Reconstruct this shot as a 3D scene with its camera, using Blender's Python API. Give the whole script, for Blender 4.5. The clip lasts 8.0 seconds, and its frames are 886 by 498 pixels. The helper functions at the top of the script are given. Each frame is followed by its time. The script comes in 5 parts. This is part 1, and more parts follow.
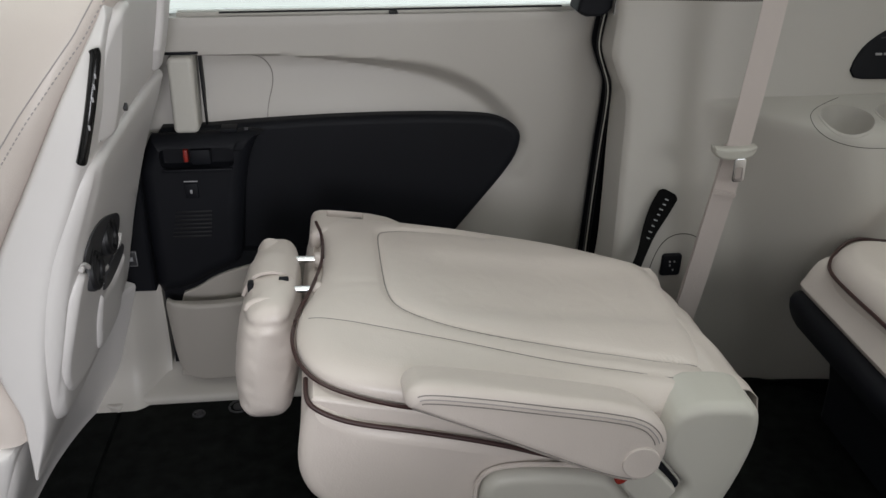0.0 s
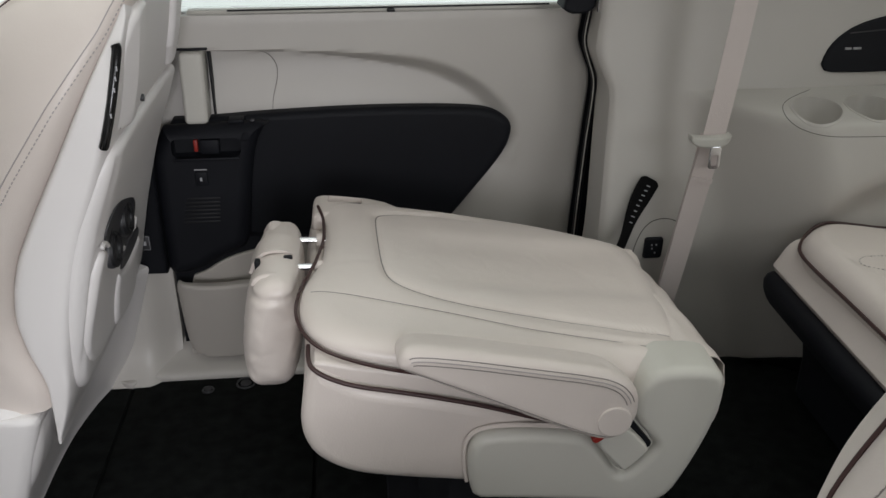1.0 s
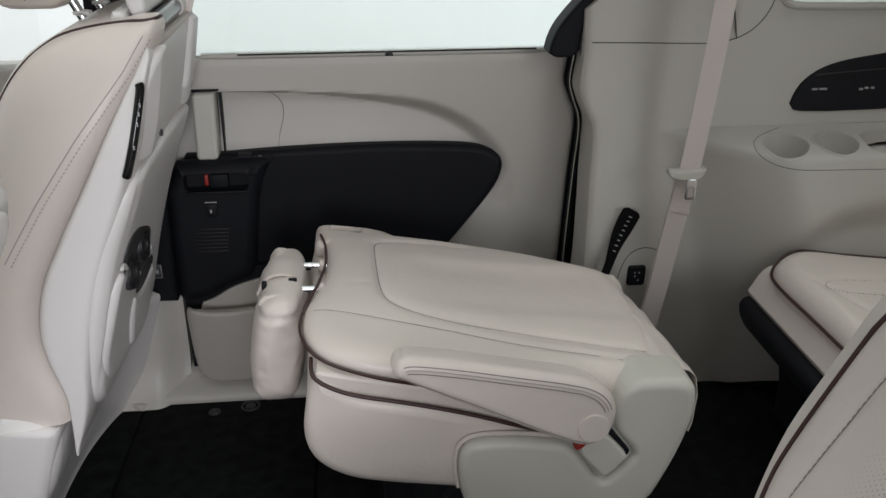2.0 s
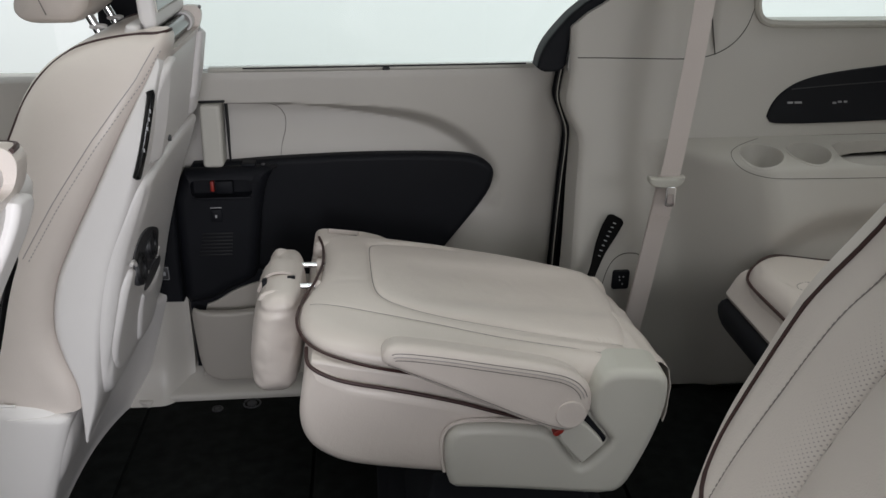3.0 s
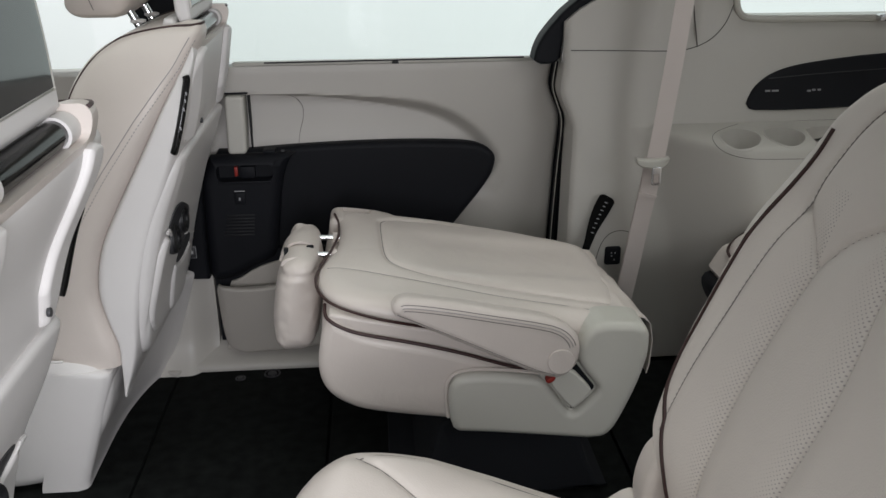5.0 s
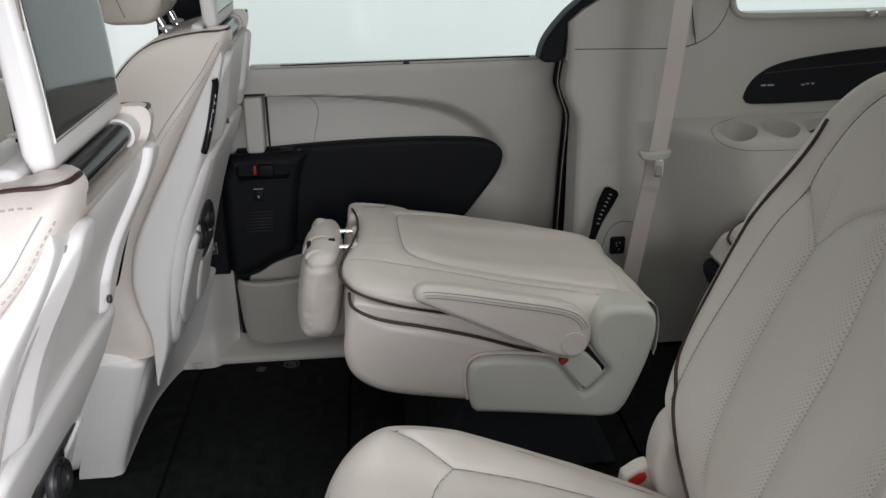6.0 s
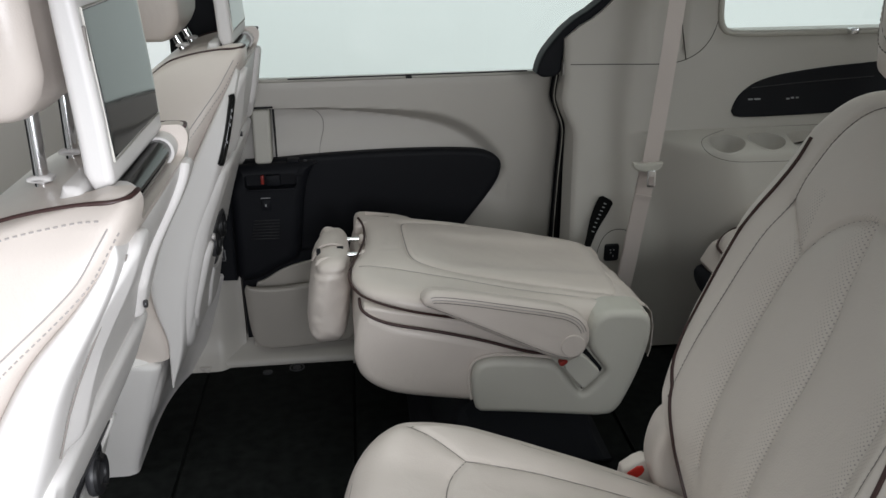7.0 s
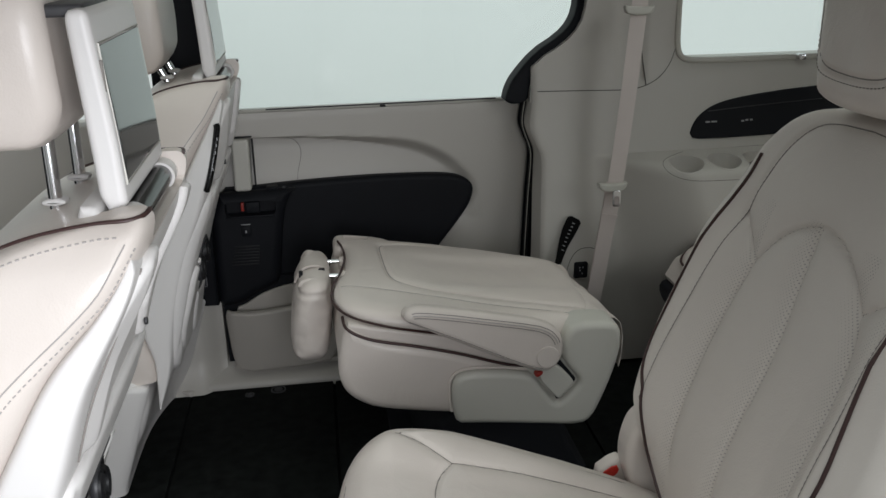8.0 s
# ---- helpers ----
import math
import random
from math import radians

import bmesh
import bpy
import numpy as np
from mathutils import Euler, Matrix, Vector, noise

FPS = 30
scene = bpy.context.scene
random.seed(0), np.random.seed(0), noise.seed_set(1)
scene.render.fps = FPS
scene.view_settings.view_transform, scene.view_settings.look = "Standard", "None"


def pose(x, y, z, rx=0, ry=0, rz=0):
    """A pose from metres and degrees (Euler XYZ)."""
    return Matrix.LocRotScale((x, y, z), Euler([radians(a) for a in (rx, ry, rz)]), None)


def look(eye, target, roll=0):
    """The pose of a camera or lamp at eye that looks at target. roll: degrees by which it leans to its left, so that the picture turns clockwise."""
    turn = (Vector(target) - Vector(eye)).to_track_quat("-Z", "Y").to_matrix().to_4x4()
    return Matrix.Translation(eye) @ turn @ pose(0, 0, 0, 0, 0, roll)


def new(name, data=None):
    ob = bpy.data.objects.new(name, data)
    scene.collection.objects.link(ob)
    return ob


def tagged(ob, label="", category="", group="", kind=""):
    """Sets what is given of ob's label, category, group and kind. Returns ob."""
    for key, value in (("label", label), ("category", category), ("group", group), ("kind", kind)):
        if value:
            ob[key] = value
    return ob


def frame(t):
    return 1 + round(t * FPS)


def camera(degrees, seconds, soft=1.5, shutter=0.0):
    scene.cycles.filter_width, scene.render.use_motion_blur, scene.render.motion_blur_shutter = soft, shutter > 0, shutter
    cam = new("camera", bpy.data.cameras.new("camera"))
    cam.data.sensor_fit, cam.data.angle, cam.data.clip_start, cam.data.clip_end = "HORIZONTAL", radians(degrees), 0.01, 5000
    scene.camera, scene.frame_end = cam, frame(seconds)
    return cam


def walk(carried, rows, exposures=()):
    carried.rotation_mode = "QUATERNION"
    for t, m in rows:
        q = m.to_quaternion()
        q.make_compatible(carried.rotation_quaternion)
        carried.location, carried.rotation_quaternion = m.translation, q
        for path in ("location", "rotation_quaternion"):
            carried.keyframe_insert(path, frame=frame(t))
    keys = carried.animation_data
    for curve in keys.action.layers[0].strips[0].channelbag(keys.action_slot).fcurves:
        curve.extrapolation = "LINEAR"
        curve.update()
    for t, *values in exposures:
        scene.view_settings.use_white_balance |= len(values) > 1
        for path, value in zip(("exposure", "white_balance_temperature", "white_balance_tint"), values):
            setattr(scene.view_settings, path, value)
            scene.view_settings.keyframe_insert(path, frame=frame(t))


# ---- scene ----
cam = camera(54.0, 8.0)
PATH = [
    (0, (-0.076, -0.754, 1.084), (0.111, 1.018, 0.175), 0.3),
    (0.5, (-0.073, -0.803, 1.093), (0.109, 0.966, 0.178), 0.3),
    (1, (-0.068, -0.857, 1.105), (0.109, 0.914, 0.192), 0.1),
    (1.5, (-0.069, -0.914, 1.115), (0.111, 0.88, 0.25), 0.0),
    (3, (-0.044, -1.07, 1.123), (0.119, 0.767, 0.349), 0.1),
    (3.5, (-0.032, -1.116, 1.119), (0.123, 0.729, 0.363), -0.1),
    (4, (-0.029, -1.164, 1.113), (0.116, 0.684, 0.362), -0.2),
    (4.5, (-0.032, -1.209, 1.108), (0.108, 0.642, 0.364), -0.2),
    (6, (-0.095, -1.336, 1.127), (0.055, 0.514, 0.38), -1.2),
    (6.5, (-0.115, -1.376, 1.149), (0.05, 0.474, 0.407), -1.1),
    (7, (-0.137, -1.409, 1.161), (0.043, 0.442, 0.427), -0.9),
    (7.5, (-0.158, -1.446, 1.17), (0.069, 0.409, 0.457), -1.0),
    (8, (-0.169, -1.49, 1.171), (0.09, 0.376, 0.498), -1.3),
]
walk(cam, [(t, look(eye, target, roll)) for t, eye, target, roll in PATH],
     [(0.0, -0.04, 6600, 10.0), (1.0, -0.11, 6600, 10.5), (1.5, -0.14, 6550, 10.5), (3.0, -0.26, 6550, 10.5), (4.5, -0.22, 6550, 10.5), (6.0, -0.38, 6500, 9.0), (7.0, -0.46, 6500, 8.0), (8.0, -0.65, 6500, 7.0)])

# ---- light ----
world = bpy.data.worlds.new("studio_world")
world.use_nodes = True
scene.world = world
wn = world.node_tree.nodes
wn["Background"].inputs[0].default_value = (0.93, 0.97, 1.0, 1)
# an even grey sky, much brighter overhead than at the horizon
wl = world.node_tree.links
way, split, up, slope = wn.new("ShaderNodeTexCoord"), wn.new("ShaderNodeSeparateXYZ"), wn.new("ShaderNodeMath"), wn.new("ShaderNodeMath")
up.operation, up.inputs[1].default_value = "MAXIMUM", 0.0
slope.operation, slope.inputs[1].default_value, slope.inputs[2].default_value = "MULTIPLY_ADD", 2.3, 0.17
wl.new(way.outputs["Generated"], split.inputs[0])
wl.new(split.outputs[2], up.inputs[0])
wl.new(up.outputs[0], slope.inputs[0])
wl.new(slope.outputs[0], wn["Background"].inputs[1])
key = new("booth_light", bpy.data.lights.new("booth_light", "SUN"))
key.data.energy, key.data.angle, key.data.color = 1.25, radians(35), (0.935, 0.965, 1.0)
key.matrix_world = look((3.0, -4.0, 2.2), (0, 0.0, 0.6))
# unseen area lamp, added to brighten the driver's seat
strip = new("booth_strip_light", bpy.data.lights.new("booth_strip_light", "AREA"))
strip.data.shape, strip.data.size, strip.data.size_y = "RECTANGLE", 0.5, 0.5
strip.data.energy, strip.data.color, strip.data.spread = 5.2, (0.92, 0.925, 1.0), radians(80)
strip.matrix_world = look((-0.12, -1.72, 0.95), (-0.62, -0.55, 0.72))


from mathutils.bvhtree import BVHTree
from mathutils.geometry import tessellate_polygon

# ---- materials ----
def mat(name, color, rough=0.5, metal=0.0, grain=0.0, scale=300.0, vary=0.06, blotch=6.0, spec=0.5, kind="noise", coat=0.0, crease=0.0):
    """A principled material with colour variation at two scales and a fine relief."""
    m = bpy.data.materials.new(name)
    m.use_nodes = True
    nt = m.node_tree
    b = nt.nodes["Principled BSDF"]
    tc = nt.nodes.new("ShaderNodeTexCoord")
    big = nt.nodes.new("ShaderNodeTexNoise")
    big.inputs["Scale"].default_value, big.inputs["Detail"].default_value = blotch, 4
    nt.links.new(tc.outputs["Object"], big.inputs["Vector"])
    small = nt.nodes.new("ShaderNodeTexVoronoi" if kind == "cell" else "ShaderNodeTexNoise")
    small.inputs["Scale"].default_value = scale
    nt.links.new(tc.outputs["Object"], small.inputs["Vector"])
    ramp = nt.nodes.new("ShaderNodeMapRange")
    ramp.inputs[1].default_value, ramp.inputs[2].default_value = 0.3, 0.7
    ramp.inputs[3].default_value, ramp.inputs[4].default_value = 1 - vary, 1 + vary
    nt.links.new(big.outputs[0], ramp.inputs[0])
    mul = nt.nodes.new("ShaderNodeVectorMath")
    mul.operation = "SCALE"
    mul.inputs[0].default_value = color[:3]
    nt.links.new(ramp.outputs[0], mul.inputs["Scale"])
    nt.links.new(mul.outputs[0], b.inputs["Base Color"])
    rr = nt.nodes.new("ShaderNodeMapRange")
    rr.inputs[3].default_value, rr.inputs[4].default_value = max(rough - 0.08, 0.02), min(rough + 0.08, 1)
    nt.links.new(big.outputs[0], rr.inputs[0])
    nt.links.new(rr.outputs[0], b.inputs["Roughness"])
    b.inputs["Metallic"].default_value = metal
    b.inputs["Specular IOR Level"].default_value = spec
    b.inputs["Coat Weight"].default_value = coat
    if grain:
        bump = nt.nodes.new("ShaderNodeBump")
        bump.inputs["Strength"].default_value, bump.inputs["Distance"].default_value = grain, 0.0015
        nt.links.new(small.outputs[0], bump.inputs["Height"])
        nt.links.new(bump.outputs[0], b.inputs["Normal"])
        if crease:
            wave = nt.nodes.new("ShaderNodeTexNoise")
            wave.inputs["Scale"].default_value, wave.inputs["Detail"].default_value, wave.inputs["Distortion"].default_value = 22, 2.5, 0.8
            nt.links.new(tc.outputs["Object"], wave.inputs["Vector"])
            soft = nt.nodes.new("ShaderNodeBump")
            soft.inputs["Strength"].default_value, soft.inputs["Distance"].default_value = crease, 0.01
            nt.links.new(wave.outputs[0], soft.inputs["Height"])
            nt.links.new(soft.outputs[0], bump.inputs["Normal"])
    return m


LEATHER = mat("ivory_leather", (0.61, 0.550, 0.505), 0.36, grain=0.10, scale=420, vary=0.035, kind="cell", crease=0.10)
VINYL = mat("ivory_vinyl_back", (0.65, 0.628, 0.612), 0.45, grain=0.06, scale=500, vary=0.02)
PLASTIC = mat("beige_trim_plastic", (0.475, 0.452, 0.415), 0.42, grain=0.12, scale=700, vary=0.025, blotch=3)
COVER = mat("grey_beige_plastic_cover", (0.51, 0.495, 0.445), 0.42, grain=0.08, scale=700, vary=0.02)
POCKET = mat("warm_beige_pocket_plastic", (0.43, 0.40, 0.36), 0.5, grain=0.1, scale=700, vary=0.025)
BLACK = mat("black_soft_plastic", (0.006, 0.0066, 0.009), 0.58, grain=0.15, scale=600, vary=0.15, spec=0.2)
BLACK_GLOSS = mat("piano_black", (0.005, 0.005, 0.005), 0.14, vary=0.02, spec=0.3, coat=0.1)
RUBBER = mat("black_rubber_seal", (0.010, 0.010, 0.011), 0.5, spec=0.3)
CARPET = mat("black_carpet", (0.0085, 0.0095, 0.009), 0.95, grain=1.0, scale=520, vary=0.45, blotch=34, spec=0.08)
PIPING = mat("burgundy_brown_piping", (0.036, 0.014, 0.0125), 0.45)
# seam cords are coloured dark, with the shade of their grooves included
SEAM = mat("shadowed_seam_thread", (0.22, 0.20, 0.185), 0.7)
STITCH = mat("grey_beige_stitching", (0.36, 0.335, 0.32), 0.7)
STRAP = mat("black_woven_strap", (0.006, 0.006, 0.006), 0.9, grain=0.4, scale=500, spec=0.08)
JOINT = mat("dark_panel_joint", (0.06, 0.055, 0.05), 0.8)
THREAD = mat("ivory_thread", (0.68, 0.66, 0.63), 0.6)
WEB = mat("belt_webbing", (0.58, 0.515, 0.485), 0.75, grain=0.3, scale=350, vary=0.03)
CHROME = mat("chrome", (0.75, 0.75, 0.76), 0.12, metal=1.0)
RED = mat("red_plastic", (0.55, 0.03, 0.02), 0.4)
DEEPRED = mat("dark_red_marker", (0.28, 0.02, 0.012), 0.5)
GREY = mat("grey_print", (0.35, 0.35, 0.36), 0.5)
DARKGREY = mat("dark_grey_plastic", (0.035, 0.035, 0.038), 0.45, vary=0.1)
SCREEN = mat("display_glass", (0.012, 0.014, 0.015), 0.05, vary=0.02, coat=0.3)
PAINT = mat("white_body_paint", (0.72, 0.72, 0.72), 0.3, coat=0.5)
HEADLINER = mat("headliner_cloth", (0.55, 0.53, 0.50), 0.9, grain=0.3)
BOOTH = mat("white_booth_paint", (0.82, 0.84, 0.83), 0.8, vary=0.015, blotch=0.4)
CONCRETE = mat("grey_concrete", (0.26, 0.255, 0.245), 0.7, grain=0.3, scale=60, vary=0.08, blotch=1.5)
SEATBASE = mat("black_seat_base", (0.013, 0.014, 0.017), 0.75, grain=0.3, scale=300, spec=0.2)


def perforated(name, color):
    """Leather with rows of small punched holes where the mesh attribute "perf" is high."""
    m = mat(name, color, 0.5, grain=0.12, scale=420, vary=0.03, kind="cell", crease=0.10)
    nt = m.node_tree
    b = nt.nodes["Principled BSDF"]
    tc = nt.nodes.new("ShaderNodeTexCoord")
    rot = nt.nodes.new("ShaderNodeMapping")
    rot.inputs["Rotation"].default_value = (radians(45), 0, 0)
    rot.inputs["Scale"].default_value = (1, 250, 250)
    nt.links.new(tc.outputs["Object"], rot.inputs[0])
    fr = nt.nodes.new("ShaderNodeVectorMath")
    fr.operation = "FRACTION"
    nt.links.new(rot.outputs[0], fr.inputs[0])
    sub = nt.nodes.new("ShaderNodeVectorMath")
    sub.operation = "SUBTRACT"
    sub.inputs[1].default_value = (0.5, 0.5, 0.5)
    nt.links.new(fr.outputs[0], sub.inputs[0])
    flat = nt.nodes.new("ShaderNodeVectorMath")
    flat.operation = "MULTIPLY"
    flat.inputs[1].default_value = (0, 1, 1)
    nt.links.new(sub.outputs[0], flat.inputs[0])
    ln = nt.nodes.new("ShaderNodeVectorMath")
    ln.operation = "LENGTH"
    nt.links.new(flat.outputs[0], ln.inputs[0])
    at = nt.nodes.new("ShaderNodeAttribute")
    at.attribute_name = "perf"
    size = nt.nodes.new("ShaderNodeMath")
    size.operation = "MULTIPLY"
    size.inputs[1].default_value = 0.23
    nt.links.new(at.outputs["Fac"], size.inputs[0])
    less = nt.nodes.new("ShaderNodeMath")
    less.operation = "LESS_THAN"
    nt.links.new(ln.outputs["Value"], less.inputs[0])
    nt.links.new(size.outputs[0], less.inputs[1])
    mix = nt.nodes.new("ShaderNodeMix")
    mix.data_type = "RGBA"
    nt.links.new(less.outputs[0], mix.inputs[0])
    nt.links.new(b.inputs["Base Color"].links[0].from_socket, mix.inputs[6])
    mix.inputs[7].default_value = (0.33, 0.30, 0.285, 1)
    nt.links.new(mix.outputs[2], b.inputs["Base Color"])
    return m


def glass(name, tint):
    m = bpy.data.materials.new(name)
    m.use_nodes = True
    nt = m.node_tree
    out = nt.nodes["Material Output"]
    tr, gl, mix = nt.nodes.new("ShaderNodeBsdfTransparent"), nt.nodes.new("ShaderNodeBsdfGlossy"), nt.nodes.new("ShaderNodeMixShader")
    fr = nt.nodes.new("ShaderNodeFresnel")
    tr.inputs[0].default_value = (*tint, 1)
    gl.inputs["Roughness"].default_value = 0.02
    nt.links.new(fr.outputs[0], mix.inputs[0])
    nt.links.new(tr.outputs[0], mix.inputs[1])
    nt.links.new(gl.outputs[0], mix.inputs[2])
    nt.links.new(mix.outputs[0], out.inputs[0])
    return m


PERF = perforated("perforated_ivory_leather", (0.59, 0.543, 0.498))
ROOFGLASS = glass("green_roof_glass", (0.82, 0.83, 0.775))
GLASS = glass("tinted_window_glass", (0.82, 0.87, 0.85))
CLEAR = glass("clear_window_glass", (0.97, 0.98, 0.975))


# ---- building tools ----
def chaikin(pts, n=2, closed=True):
    pts = [Vector(p) for p in pts]
    for _ in range(n):
        out = [] if closed else [pts[0]]
        m = len(pts)
        for i in range(m if closed else m - 1):
            a, b = pts[i], pts[(i + 1) % m]
            out += [a * 0.75 + b * 0.25, a * 0.25 + b * 0.75]
        if not closed:
            out.append(pts[-1])
        pts = out
    return pts


def rrect(x0, x1, z0, z1, r):
    """A rectangle with rounded corners."""
    out = []
    for cx, cz, a0 in ((x1 - r, z1 - r, 0), (x0 + r, z1 - r, 90), (x0 + r, z0 + r, 180), (x1 - r, z0 + r, 270)):
        out += [(cx + r * math.cos(radians(a0 + a)), cz + r * math.sin(radians(a0 + a))) for a in (0, 22, 45, 68, 90)]
    return out


def finish(name, bm, material, parent=None, label="", smooth=35):
    bmesh.ops.recalc_face_normals(bm, faces=bm.faces)
    me = bpy.data.meshes.new(name)
    bm.to_mesh(me)
    bm.free()
    for p in me.polygons:
        p.use_smooth = smooth > 0
    if smooth > 0:
        me.set_sharp_from_angle(angle=radians(smooth))
    me.materials.append(material)
    ob = new(name, me)
    if parent is not None:
        ob.parent = parent
    if label:
        tagged(ob, label)
    return ob


def part(name, bm, material, parent, label="", smooth=35):
    return finish(name, bm, material, parent, label, smooth)


def thing(name, label, category, at=(0, 0, 0), group="", kind=""):
    ob = new(name)
    ob.location = at
    ob.empty_display_size = 0.05
    return tagged(ob, label, category, group, kind)


def structure(name, bm, material, label, smooth=35):
    return tagged(finish(name, bm, material, None, "", smooth), label, name.split("_")[0], kind="structure")


def resample(pts, count):
    """Evenly spaced points along a closed line."""
    pts = [Vector(p) for p in pts]
    ends = pts + [pts[0]]
    acc = [0.0]
    for a, b in zip(ends, ends[1:]):
        acc.append(acc[-1] + (b - a).length)
    out, k = [], 0
    for i in range(count):
        d = acc[-1] * i / count
        while acc[k + 1] < d:
            k += 1
        t = (d - acc[k]) / max(acc[k + 1] - acc[k], 1e-9)
        out.append(ends[k].lerp(ends[k + 1], t))
    return out


def near(lines, x, y):
    """Distance from (x, y) to the nearest of some open lines."""
    best = 9.0
    for line in lines:
        for (ax, ay), (bx, by) in zip(line, line[1:]):
            dx, dy = bx - ax, by - ay
            t = min(max(((x - ax) * dx + (y - ay) * dy) / (dx * dx + dy * dy + 1e-12), 0), 1)
            best = min(best, math.hypot(x - ax - t * dx, y - ay - t * dy))
    return best


def pillow(outline, place, depth, ru=0.03, rw=0.03, rings=40, count=150, rb=0.01, disp=None, smooth=2, center=None, marks=None):
    """A padded body: a closed outline (u, v), depth thick, its front edge rounded by ru across and rw deep, its back edge by rb.
    place(u, v, w) sets it in the world; disp(u, v) raises or sinks the front; marks(u, v) is kept as the attribute "perf"."""
    pts = resample(chaikin([(p[0], p[1], 0) for p in outline], smooth), count)
    m = len(pts)
    area = sum(pts[i].x * pts[(i + 1) % m].y - pts[(i + 1) % m].x * pts[i].y for i in range(m))
    sign = 1 if area > 0 else -1
    nor = []
    for i in range(m):
        d = (pts[(i + 1) % m] - pts[i - 1]).normalized()
        nor.append(Vector((d.y, -d.x, 0)) * sign)
    c = Vector((*center, 0)) if center else sum(pts, Vector()) / m

    def inset(off):
        """The outline moved inwards, with folded-over corners pulled straight."""
        q = [p - k * off for p, k in zip(pts, nor)]
        for _ in range(80):
            bad = [i for i in range(m) if (q[(i + 1) % m] - q[i]).dot(pts[(i + 1) % m] - pts[i]) <= 0.15 * (pts[(i + 1) % m] - pts[i]).length ** 2]
            if not bad:
                break
            grow = {j % m for i in bad for j in (i - 1, i, i + 1, i + 2)}
            moved = {i: (q[i - 1] + q[(i + 1) % m]) / 2 for i in grow}
            for i, w in moved.items():
                q[i] = w
        return q

    bm = bmesh.new()
    layer = bm.verts.layers.float.new("perf")

    def vert(u, v, w, front):
        if front and disp:
            w += disp(u, v) * min(1.0, front)
        ve = bm.verts.new(place(u, v, w))
        if marks:
            ve[layer] = marks(u, v)
        return ve

    rows = [[vert(*(p - q * rb).xy, 0, 0) for p, q in zip(pts, nor)]]
    for k in range(1, 4):
        a = math.pi / 2 * k / 3
        rows.append([vert(*(p - q * rb * (1 - math.sin(a))).xy, rb * (1 - math.cos(a)), 0) for p, q in zip(pts, nor)])
    for k in range(1, 4):
        rows.append([vert(p.x, p.y, rb + (depth - rw - rb) * k / 4, 0) for p in pts])
    n = 8
    for k in range(n + 1):
        a = math.pi / 2 * k / n
        rows.append([vert(p.x, p.y, depth - rw * (1 - math.sin(a)), k / n) for p in inset(ru * (1 - math.cos(a)))])
    last = inset(ru)
    for k in range(1, rings):
        s = 1 - k / rings
        rows.append([vert(*(c + (p - c) * s).xy, depth, 1) for p in last])
    for a, b in zip(rows, rows[1:]):
        for i in range(m):
            bm.faces.new((a[i], a[(i + 1) % m], b[(i + 1) % m], b[i]))
    tip = vert(c.x, c.y, depth, 1)
    for i in range(m):
        bm.faces.new((rows[-1][i], rows[-1][(i + 1) % m], tip))
    bm.faces.new(rows[0])
    return bm


def skin(outline, depth, ru, rw, disp, smooth=2):
    """The height of a padded body's front at (u, v), for cords that lie on it."""
    ring = [(q.x, q.y) for q in chaikin([(p[0], p[1], 0) for p in outline], smooth)]
    ring.append(ring[0])

    def f(u, v):
        d = near([ring], u, v)
        if d >= ru:
            return depth + disp(u, v)
        a = math.acos(1 - d / ru)
        return depth - rw * (1 - math.sin(a)) + disp(u, v) * a / (math.pi / 2)

    return f


